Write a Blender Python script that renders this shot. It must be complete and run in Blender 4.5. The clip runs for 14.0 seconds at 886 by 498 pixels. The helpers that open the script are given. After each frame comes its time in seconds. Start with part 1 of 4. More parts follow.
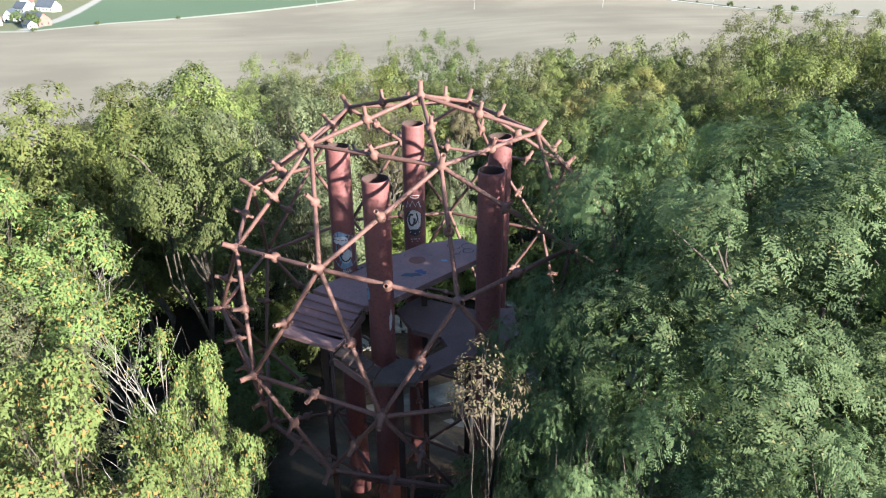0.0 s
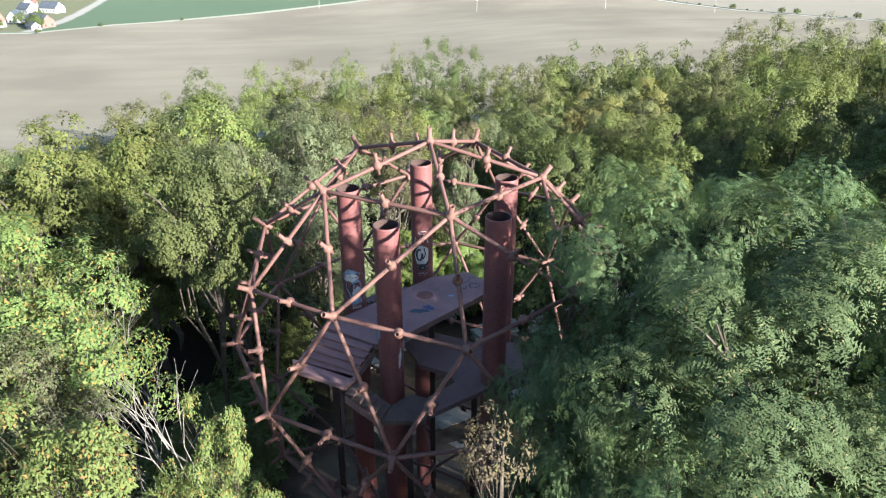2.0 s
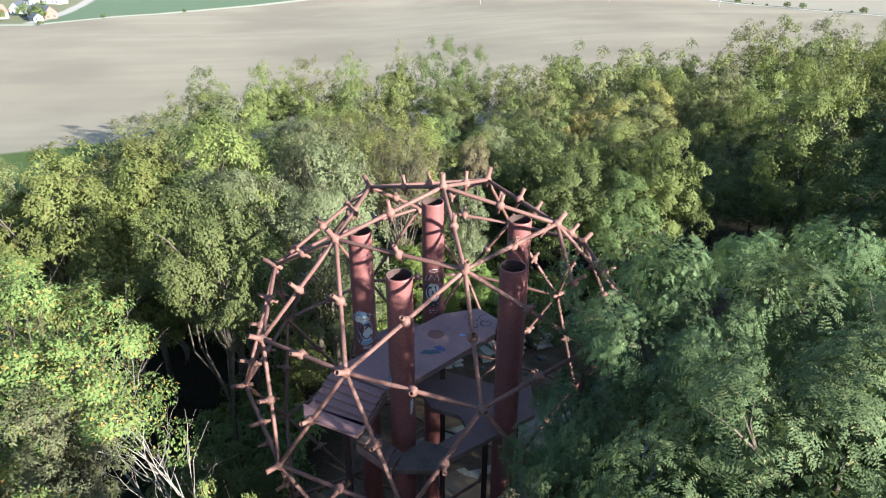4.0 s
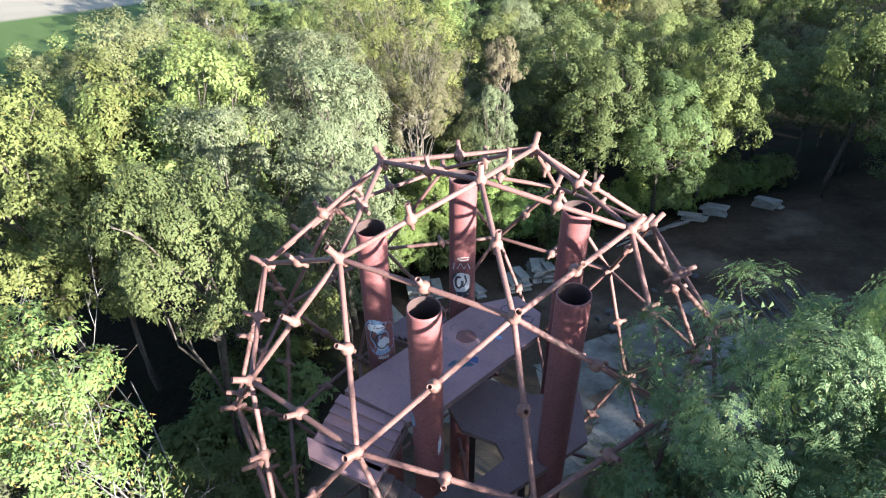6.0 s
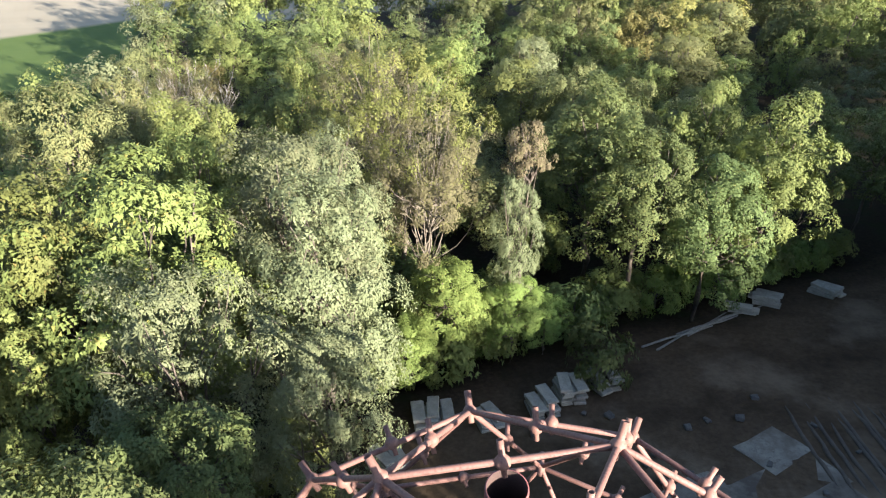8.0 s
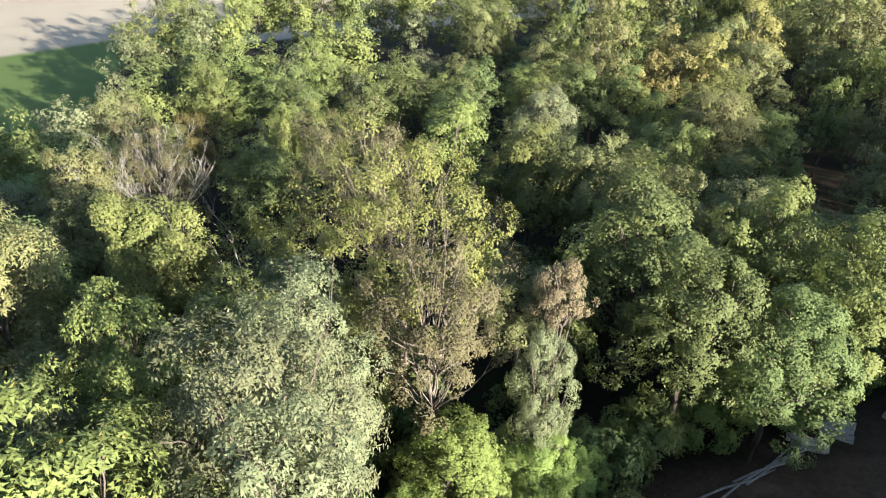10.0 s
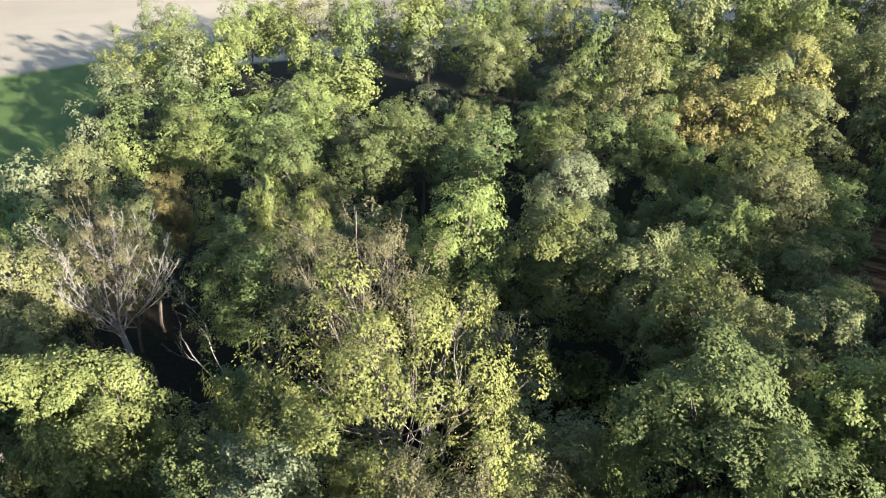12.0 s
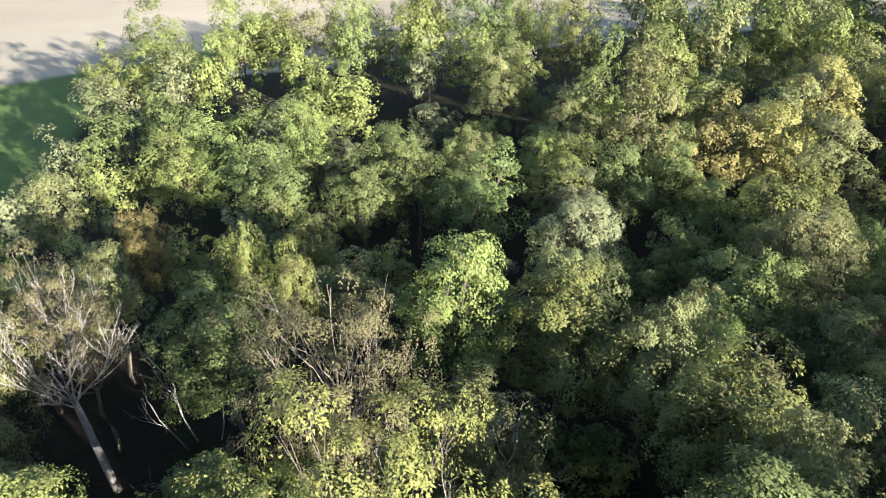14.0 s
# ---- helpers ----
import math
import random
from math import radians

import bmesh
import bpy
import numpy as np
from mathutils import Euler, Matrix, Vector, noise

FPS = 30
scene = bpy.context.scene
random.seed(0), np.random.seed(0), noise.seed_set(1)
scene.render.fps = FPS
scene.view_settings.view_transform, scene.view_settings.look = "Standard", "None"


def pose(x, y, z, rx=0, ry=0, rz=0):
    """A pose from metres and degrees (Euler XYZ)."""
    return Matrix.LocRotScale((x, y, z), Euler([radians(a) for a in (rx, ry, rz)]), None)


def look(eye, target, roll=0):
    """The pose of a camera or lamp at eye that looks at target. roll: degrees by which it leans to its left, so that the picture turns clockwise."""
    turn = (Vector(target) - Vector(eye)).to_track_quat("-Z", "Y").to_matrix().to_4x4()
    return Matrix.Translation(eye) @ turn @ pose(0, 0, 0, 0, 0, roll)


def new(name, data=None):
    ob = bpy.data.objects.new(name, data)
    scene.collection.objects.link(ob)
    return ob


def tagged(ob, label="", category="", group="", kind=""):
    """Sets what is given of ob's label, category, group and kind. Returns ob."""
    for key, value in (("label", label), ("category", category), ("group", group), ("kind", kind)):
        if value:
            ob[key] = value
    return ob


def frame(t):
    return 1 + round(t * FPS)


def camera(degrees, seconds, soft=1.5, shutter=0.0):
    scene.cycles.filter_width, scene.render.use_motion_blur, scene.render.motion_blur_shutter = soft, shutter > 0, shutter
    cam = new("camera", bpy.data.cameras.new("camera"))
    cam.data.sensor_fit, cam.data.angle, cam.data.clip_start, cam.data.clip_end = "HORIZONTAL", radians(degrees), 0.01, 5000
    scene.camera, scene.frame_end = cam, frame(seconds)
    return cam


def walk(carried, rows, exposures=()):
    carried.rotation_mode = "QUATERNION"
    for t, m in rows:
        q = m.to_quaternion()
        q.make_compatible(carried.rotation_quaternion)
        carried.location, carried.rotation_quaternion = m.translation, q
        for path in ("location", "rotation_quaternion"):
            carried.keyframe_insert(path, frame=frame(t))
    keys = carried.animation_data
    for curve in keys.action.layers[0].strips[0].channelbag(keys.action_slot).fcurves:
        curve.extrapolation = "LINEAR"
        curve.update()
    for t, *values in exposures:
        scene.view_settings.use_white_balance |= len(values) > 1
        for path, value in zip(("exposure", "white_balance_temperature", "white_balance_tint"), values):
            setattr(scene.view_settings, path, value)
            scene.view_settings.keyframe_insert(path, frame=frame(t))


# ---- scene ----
cam = camera(64.56, 14.0, soft=1.2)
PATH = [
    (0.00, 0.640, -19.389, 11.029, 63.667, 0.165, 0.000),
    (0.50, 0.609, -19.387, 11.505, 63.673, 0.179, 0.035),
    (1.00, 0.526, -19.421, 11.660, 63.698, 0.176, 0.054),
    (1.50, 0.474, -19.424, 11.761, 63.696, 0.148, 0.127),
    (2.00, 0.462, -19.414, 12.357, 63.684, 0.092, 0.195),
    (2.50, 0.430, -19.406, 13.074, 63.673, 0.003, 0.257),
    (3.00, 0.383, -19.396, 13.581, 63.658, -0.033, 0.309),
    (3.50, 0.267, -19.087, 13.636, 63.680, -0.092, 0.367),
    (3.70, 0.214, -18.888, 13.622, 63.672, -0.112, 0.401),
    (4.20, 0.092, -18.139, 13.674, 61.966, -0.041, 0.531),
    (4.75, -0.038, -16.814, 13.865, 57.704, 0.162, 0.826),
    (5.30, -0.191, -15.090, 14.098, 53.441, 0.373, 1.120),
    (5.80, -0.378, -13.283, 14.257, 51.730, 0.463, 1.245),
    (6.00, -0.446, -12.583, 14.268, 51.724, 0.480, 1.276),
    (6.50, -0.684, -10.640, 14.407, 51.713, 0.500, 1.310),
    (7.00, -0.896, -8.584, 14.548, 51.690, 0.489, 1.351),
    (7.50, -0.999, -6.345, 14.693, 51.685, 0.487, 1.441),
    (8.00, -1.135, -4.048, 14.788, 51.728, 0.495, 1.476),
    (8.20, -1.165, -3.275, 14.818, 51.769, 0.463, 1.552),
    (8.90, -1.338, -0.154, 15.012, 51.796, 0.428, 1.616),
    (9.60, -1.542, 3.108, 15.244, 51.758, 0.400, 1.648),
    (10.30, -1.806, 6.574, 15.369, 51.726, 0.418, 1.744),
    (10.50, -1.880, 7.602, 15.367, 51.730, 0.418, 1.806),
    (11.00, -2.109, 10.161, 15.390, 51.722, 0.471, 1.905),
    (11.50, -2.280, 12.640, 15.385, 51.733, 0.534, 1.997),
    (12.00, -2.255, 14.872, 15.396, 51.702, 0.592, 2.103),
    (12.50, -2.172, 16.699, 15.409, 51.696, 0.620, 2.240),
    (13.00, -2.089, 18.184, 15.414, 51.686, 0.638, 2.349),
    (13.50, -1.969, 19.391, 15.284, 51.701, 0.653, 2.471),
    (14.00, -1.829, 20.412, 15.089, 51.680, 0.687, 2.582),
]
walk(cam, [(t, pose(x, y, z, rx, ry, rz)) for t, x, y, z, rx, ry, rz in PATH], exposures=[(0.0, 2.68, 6000, 7), (3.7, 2.66, 6000, 7), (5.8, 3.32, 5850, 10), (8.2, 3.13, 6550, 11), (10.3, 3.06, 6500, 12), (14.0, 3.19, 6450, 12)])
# ---------------------------------------------------------------- light
SUN_AZ, SUN_EL = 131.0, 19.5          # degrees clockwise from +y, degrees up
world = bpy.data.worlds.new("sky")
scene.world = world
world.use_nodes = True
wn = world.node_tree
sky = wn.nodes.new("ShaderNodeTexSky")
sky.sky_type = "NISHITA"
sky.sun_disc = False
sky.sun_elevation, sky.sun_rotation = radians(SUN_EL), radians(SUN_AZ)
sky.air_density, sky.dust_density, sky.ozone_density = 1.0, 1.0, 2.6
wn.links.new(sky.outputs[0], wn.nodes["Background"].inputs[0])
wn.nodes["Background"].inputs[1].default_value = 0.063
sun = new("sun", bpy.data.lights.new("sun", "SUN"))
sun.data.energy, sun.data.angle, sun.data.color = 5.0, radians(0.55), (1.0, 0.93, 0.83)
a, e = radians(SUN_AZ), radians(SUN_EL)
sun.matrix_world = look((60 * math.sin(a) * math.cos(e), 60 * math.cos(a) * math.cos(e), 60 * math.sin(e)), (0, 0, 0))


# ---------------------------------------------------------------- materials
def material(name, base, rough=0.8, metal=0.0, gloss=0.3):
    m = bpy.data.materials.new(name)
    m.use_nodes = True
    b = m.node_tree.nodes["Principled BSDF"]
    b.inputs["Base Color"].default_value = (*base, 1)
    b.inputs["Roughness"].default_value = rough
    b.inputs["Metallic"].default_value = metal
    b.inputs["Specular IOR Level"].default_value = gloss
    return m, m.node_tree, b


def ramp(nt, source, stops):
    r = nt.nodes.new("ShaderNodeValToRGB")
    while len(r.color_ramp.elements) < len(stops):
        r.color_ramp.elements.new(0.5)
    for el, (p, c) in zip(r.color_ramp.elements, stops):
        el.position, el.color = p, (*c, 1)
    nt.links.new(source, r.inputs[0])
    return r.outputs[0]


def noise_out(nt, scale, detail=5.0, rough=0.6, coord=None):
    n = nt.nodes.new("ShaderNodeTexNoise")
    n.inputs["Scale"].default_value, n.inputs["Detail"].default_value = scale, detail
    n.inputs["Roughness"].default_value = rough
    if coord is not None:
        nt.links.new(coord, n.inputs["Vector"])
    return n.outputs["Fac"]


def mix(nt, fac, c1, c2, kind="MIX"):
    m = nt.nodes.new("ShaderNodeMix")
    m.data_type, m.blend_type = "RGBA", kind
    for socket, v in ((m.inputs[0], fac), (m.inputs[6], c1), (m.inputs[7], c2)):
        if isinstance(v, bpy.types.NodeSocket):
            nt.links.new(v, socket)
        elif isinstance(v, (int, float)):
            socket.default_value = v
        else:
            socket.default_value = (*v, 1)
    return m.outputs[2]


def math_node(nt, op, x, y=0.0):
    n = nt.nodes.new("ShaderNodeMath")
    n.operation = op
    for i, v in enumerate((x, y)):
        if isinstance(v, bpy.types.NodeSocket):
            nt.links.new(v, n.inputs[i])
        else:
            n.inputs[i].default_value = v
    return n.outputs[0]


def bump(nt, b, height, strength, dist):
    n = nt.nodes.new("ShaderNodeBump")
    n.inputs["Strength"].default_value, n.inputs["Distance"].default_value = strength, dist
    nt.links.new(height, n.inputs["Height"])
    nt.links.new(n.outputs[0], b.inputs["Normal"])


def obj_coord(nt):
    return nt.nodes.new("ShaderNodeTexCoord").outputs["Object"]


def world_coord(nt):
    return nt.nodes.new("ShaderNodeNewGeometry").outputs["Position"]


def painted_steel(name, paint, worn, rust, scale=1.6, amount=0.5, rough=0.6):
    """Weathered paint on steel: faded patches, rust stains and fine speckle."""
    m, nt, b = material(name, paint, rough)
    p = world_coord(nt)
    big = noise_out(nt, scale, 6, 0.65, p)
    fine = noise_out(nt, scale * 14, 6, 0.7, p)
    c = mix(nt, ramp(nt, big, [(amount - 0.12, (0, 0, 0)), (amount + 0.16, (1, 1, 1))]), paint, worn)
    c = mix(nt, ramp(nt, fine, [(0.52, (0, 0, 0)), (0.68, (1, 1, 1))]), c, rust)
    nt.links.new(c, b.inputs["Base Color"])
    nt.links.new(ramp(nt, fine, [(0.3, (rough - 0.12,) * 3), (0.7, (rough + 0.25,) * 3)]), b.inputs["Roughness"])
    bump(nt, b, fine, 0.25, 0.01)
    return m


STRUT = painted_steel("rusty strut paint", (0.098, 0.047, 0.038), (0.115, 0.060, 0.049), (0.056, 0.027, 0.022), 1.3, 0.52, 0.62)
JOINT = painted_steel("rusty joint paint", (0.107, 0.051, 0.039), (0.126, 0.067, 0.053), (0.065, 0.032, 0.025), 3.0, 0.5, 0.65)
PIPE = painted_steel("brick red pipe paint", (0.136, 0.049, 0.046), (0.115, 0.045, 0.042), (0.072, 0.029, 0.027), 0.9, 0.55, 0.5)
PIPE_IN = painted_steel("rusty pipe inside", (0.045, 0.026, 0.022), (0.035, 0.022, 0.019), (0.026, 0.017, 0.015), 2.5, 0.5, 0.85)
DECK = painted_steel("faded deck paint", (0.225, 0.128, 0.125), (0.175, 0.102, 0.10), (0.165, 0.10, 0.094), 1.1, 0.5, 0.7)
DECK_DARK = painted_steel("dark rusty deck", (0.118, 0.070, 0.066), (0.145, 0.088, 0.08), (0.072, 0.045, 0.04), 1.6, 0.5, 0.75)
GREY_DECK = painted_steel("grey worn deck", (0.078, 0.055, 0.046), (0.052, 0.035, 0.029), (0.109, 0.094, 0.081), 1.8, 0.5, 0.85)


def plain_paint(name, c, rough=0.6):
    m, nt, b = material(name, c, rough)
    f = noise_out(nt, 9, 5, 0.7, world_coord(nt))
    nt.links.new(mix(nt, ramp(nt, f, [(0.35, (0, 0, 0)), (0.75, (1, 1, 1))]), c, tuple(v * 0.62 + 0.02 for v in c)), b.inputs["Base Color"])
    return m


WHITE_SPRAY = plain_paint("white spray paint", (0.432, 0.432, 0.432))
BLACK_SPRAY = plain_paint("black spray paint", (0.025, 0.025, 0.03))
BLUE_SPRAY = plain_paint("pale blue spray paint", (0.168, 0.240, 0.330))
INK_SPRAY = plain_paint("ink blue spray paint", (0.036, 0.048, 0.132))
TEAL_SPRAY = plain_paint("dark teal spray paint", (0.030, 0.054, 0.072))
MAROON = plain_paint("maroon primer", (0.090, 0.036, 0.031))


def leaf_material(name, c1, c2, c3, glow=0.26, turned=0.03):
    """Leaf with a lighter and a darker tone per leaf, a few turned ones, and light through the blade."""
    m, nt, b = material(name, c1, 0.72)
    b.inputs["Specular IOR Level"].default_value = 0.12
    g = nt.nodes.new("ShaderNodeNewGeometry")
    o = nt.nodes.new("ShaderNodeObjectInfo")
    isl = g.outputs["Random Per Island"]
    c = mix(nt, ramp(nt, isl, [(0.0, (0, 0, 0)), (1.0, (1, 1, 1))]), c1, c2)
    patch = noise_out(nt, 0.55, 3, 0.6, g.outputs["Position"])
    c = mix(nt, ramp(nt, patch, [(0.42, (0, 0, 0)), (0.66, (1, 1, 1))]), c, tuple(v * 0.8 for v in c1))
    spots = math_node(nt, "MULTIPLY", ramp(nt, noise_out(nt, 1.3, 3, 0.6, g.outputs["Position"]), [(0.58, (0, 0, 0)), (0.70, (1, 1, 1))]), 0.55)
    rare = math_node(nt, "GREATER_THAN", isl, 1.0 - turned)
    c = mix(nt, math_node(nt, "MAXIMUM", math_node(nt, "MULTIPLY", spots, math_node(nt, "GREATER_THAN", isl, 0.62)), rare), c, c3)
    hsv = nt.nodes.new("ShaderNodeHueSaturation")
    nt.links.new(math_node(nt, "ADD", math_node(nt, "MULTIPLY", o.outputs["Random"], 0.035), 0.4825), hsv.inputs["Hue"])
    nt.links.new(math_node(nt, "ADD", math_node(nt, "MULTIPLY", o.outputs["Random"], 0.35), 0.83), hsv.inputs["Value"])
    nt.links.new(c, hsv.inputs["Color"])
    nt.links.new(hsv.outputs[0], b.inputs["Base Color"])
    tr = nt.nodes.new("ShaderNodeBsdfTranslucent")
    nt.links.new(mix(nt, 1.0, hsv.outputs[0], (1.15, 1.15, 0.7), "MULTIPLY"), tr.inputs["Color"])
    ms = nt.nodes.new("ShaderNodeMixShader")
    ms.inputs[0].default_value = glow
    nt.links.new(b.outputs[0], ms.inputs[1])
    nt.links.new(tr.outputs[0], ms.inputs[2])
    nt.links.new(ms.outputs[0], nt.nodes["Material Output"].inputs["Surface"])
    return m


LEAF = {
    "bright": leaf_material("bright yellow green leaf", (0.096, 0.115, 0.035), (0.110, 0.127, 0.038), (0.145, 0.128, 0.038)),
    "green": leaf_material("mid green leaf", (0.099, 0.119, 0.038), (0.117, 0.135, 0.043), (0.137, 0.135, 0.045)),
    "grey": leaf_material("grey green leaf", (0.095, 0.105, 0.053), (0.104, 0.115, 0.062), (0.129, 0.125, 0.067)),
    "dark": leaf_material("dark green leaf", (0.068, 0.089, 0.032), (0.082, 0.100, 0.035), (0.114, 0.115, 0.038)),
    "olive": leaf_material("olive leaf", (0.104, 0.113, 0.048), (0.118, 0.128, 0.051), (0.155, 0.134, 0.051)),
    "brown": leaf_material("dry brown leaf", (0.090, 0.086, 0.042), (0.100, 0.095, 0.046), (0.112, 0.116, 0.044)),
    "yellow": leaf_material("autumn yellow leaf", (0.142, 0.130, 0.046), (0.152, 0.137, 0.049), (0.165, 0.128, 0.045)),
    "podded": leaf_material("green leaf with dry pods", (0.090, 0.118, 0.037), (0.109, 0.136, 0.043), (0.174, 0.112, 0.037), 0.28, 0.11),
    "lime": leaf_material("yellow lime leaf", (0.102, 0.107, 0.033), (0.113, 0.117, 0.035), (0.141, 0.122, 0.041)),
    "dry": leaf_material("dry brown pod", (0.085, 0.066, 0.042), (0.115, 0.090, 0.056), (0.105, 0.105, 0.045), 0.3, 0.1),
    "fresh": leaf_material("fresh green shrub leaf", (0.112, 0.158, 0.042), (0.130, 0.176, 0.048), (0.155, 0.165, 0.050)),
    "acacia": leaf_material("compound green leaf", (0.072, 0.107, 0.047), (0.092, 0.124, 0.054), (0.160, 0.158, 0.070)),
}


def bark(name, c1, c2):
    m, nt, b = material(name, c1, 0.9, 0.0, 0.12)
    p = obj_coord(nt)
    f = noise_out(nt, 6, 6, 0.7, p)
    nt.links.new(mix(nt, ramp(nt, f, [(0.35, (0, 0, 0)), (0.65, (1, 1, 1))]), c1, c2), b.inputs["Base Color"])
    bump(nt, b, f, 0.5, 0.03)
    return m


BARK = bark("grey brown bark", (0.090, 0.075, 0.060), (0.042, 0.033, 0.027))
BARK_TAN = bark("tan bark", (0.125, 0.108, 0.086), (0.07, 0.058, 0.046))
BARK_PALE = bark("pale dry bark", (0.21, 0.195, 0.175), (0.12, 0.108, 0.094))


def stone(name, c1, c2, c3, scale=2.0):
    m, nt, b = material(name, c1, 0.92, 0.0, 0.12)
    p = world_coord(nt)
    f1, f2 = noise_out(nt, scale, 6, 0.65, p), noise_out(nt, scale * 11, 5, 0.7, p)
    c = mix(nt, ramp(nt, f1, [(0.38, (0, 0, 0)), (0.64, (1, 1, 1))]), c1, c2)
    nt.links.new(mix(nt, ramp(nt, f2, [(0.5, (0, 0, 0)), (0.72, (1, 1, 1))]), c, c3), b.inputs["Base Color"])
    bump(nt, b, f2, 0.4, 0.02)
    return m


CONCRETE = stone("weathered concrete", (0.062, 0.051, 0.041), (0.185, 0.168, 0.138), (0.088, 0.075, 0.060), 0.42)
PAVER = stone("stacked concrete slab", (0.26, 0.245, 0.205), (0.19, 0.178, 0.15), (0.12, 0.112, 0.094), 2.5)
RUBBLE = stone("broken concrete", (0.083, 0.079, 0.073), (0.055, 0.052, 0.048), (0.039, 0.036, 0.033), 3.0)
EARTH = stone("dry trodden earth", (0.075, 0.062, 0.050), (0.052, 0.043, 0.036), (0.10, 0.084, 0.068), 1.4)
WALL_WHITE = stone("white render wall", (0.40, 0.40, 0.40), (0.35, 0.35, 0.35), (0.31, 0.31, 0.31), 0.3)
ROOF_RED = stone("red tile roof", (0.180, 0.099, 0.081), (0.150, 0.084, 0.069), (0.120, 0.069, 0.057), 0.4)
ROOF_GREY = stone("grey sheet roof", (0.051, 0.060, 0.075), (0.066, 0.075, 0.090), (0.042, 0.048, 0.060), 0.3)


# ---------------------------------------------------------------- small builders
def mesh_from(name, verts, faces, mats=(), smooth=False):
    me = bpy.data.meshes.new(name)
    me.from_pydata([tuple(v) for v in verts], [], faces)
    for m in mats:
        me.materials.append(m)
    if smooth:
        me.polygons.foreach_set("use_smooth", [True] * len(me.polygons))
    me.update()
    return me


def put(name, me, parent=None, m=None, label=""):
    ob = new(name, me)
    ob.parent = parent
    if m is not None:
        ob.matrix_basis = m
    if label:
        ob["label"] = label
    return ob


def thing(name, m=None, **tags):
    ob = new(name)
    if m is not None:
        ob.matrix_basis = m
    return tagged(ob, **tags)


def aim(p, d):
    """A pose at p whose z axis runs along d."""
    return Matrix.Translation(p) @ Vector(d).to_track_quat("Z", "Y").to_matrix().to_4x4()


def tube_data(points, radii, sides, verts, faces, close=True):
    """Append a tapered tube along points to verts and faces."""
    start = len(verts)
    pts = [Vector(p) for p in points]
    for i, p in enumerate(pts):
        d = (pts[min(i + 1, len(pts) - 1)] - pts[max(i - 1, 0)]).normalized()
        q = d.to_track_quat("Z", "Y")
        for k in range(sides):
            t = 2 * math.pi * k / sides
            verts.append(p + q @ Vector((radii[i] * math.cos(t), radii[i] * math.sin(t), 0)))
    for i in range(len(pts) - 1):
        for k in range(sides):
            a0, b0 = start + i * sides + k, start + i * sides + (k + 1) % sides
            faces.append((a0, b0, b0 + sides, a0 + sides))
    if close:
        faces.append(tuple(start + sides * (len(pts) - 1) + k for k in range(sides)))
        faces.append(tuple(start + sides - 1 - k for k in range(sides)))


def lathe(profile, sides):
    """Verts and faces of a (radius, height) profile turned round z."""
    verts, faces = [], []
    for r, z in profile:
        for k in range(sides):
            t = 2 * math.pi * k / sides
            verts.append((r * math.cos(t), r * math.sin(t), z))
    for i in range(len(profile) - 1):
        for k in range(sides):
            a0, b0 = i * sides + k, i * sides + (k + 1) % sides
            faces.append((a0, b0, b0 + sides, a0 + sides))
    return verts, faces


def prism(poly, z0, z1):
    """A plate with the outline poly between two heights."""
    n = len(poly)
    verts = [(x, y, z0) for x, y in poly] + [(x, y, z1) for x, y in poly]
    faces = [tuple(range(n - 1, -1, -1)), tuple(range(n, 2 * n))]
    faces += [(i, (i + 1) % n, n + (i + 1) % n, n + i) for i in range(n)]
    return verts, faces


def rough_box(sx, sy, sz, rng, wob=0.02, cham=0.025):
    """A chamfered, slightly crooked block standing on z = 0."""
    bm = bmesh.new()
    bmesh.ops.create_cube(bm, size=1)
    for v in bm.verts:
        v.co = Vector((v.co.x * sx, v.co.y * sy, (v.co.z + 0.5) * sz)) + Vector([rng.uniform(-wob, wob) for _ in range(3)])
    bmesh.ops.bevel(bm, geom=bm.edges[:], offset=cham, segments=1, affect="EDGES")
    me = bpy.data.meshes.new("block")
    bm.to_mesh(me)
    bm.free()
    return me


# ---------------------------------------------------------------- ground
def gz(x, y):
    """Height of the hillside: a shelf round the dome, then a slope down to the plain."""
    def leg(v, start, grade, k):
        return grade * k * math.log1p(math.exp(min(60.0, (v - start) / k))) if v - start < 60 * k else grade * (v - start)
    z = -7.0 - leg(y, -7.0, 0.235, 2.0) + leg(y, 62.0, 0.085, 6.0) + leg(y, 155.0, 0.075, 12.0) + leg(y, 560.0, 0.065, 20.0)
    return z + 0.05 * 80 * math.tanh(x / 80)


def axis_steps(near, far, fine, grow):
    v, out, s = near, [near], fine
    while v < far:
        s *= grow
        v += s
        out.append(v)
    return out


xs_r = axis_steps(30.0, 2600.0, 1.6, 1.16)
xs = [-v for v in reversed(xs_r)] + [-30 + 1.5 * i for i in range(1, 40)] + xs_r
ys = [-v for v in reversed(axis_steps(35.0, 1500.0, 2.0, 1.3))] + [-35 + 1.5 * i for i in range(1, 63)] + axis_steps(59.5, 4200.0, 2.0, 1.12)
gv, gf = [], []
for y in ys:
    for x in xs:
        rough = 0.0 if abs(x) > 60 or y > 150 else 0.12 * noise.noise(Vector((x * 0.35, y * 0.35, 0))) + 0.05 * noise.noise(Vector((x, y, 3)))
        gv.append((x, y, gz(x, y) + rough))
nx = len(xs)
for j in range(len(ys) - 1):
    for i in range(nx - 1):
        gf.append((j * nx + i, j * nx + i + 1, (j + 1) * nx + i + 1, (j + 1) * nx + i))


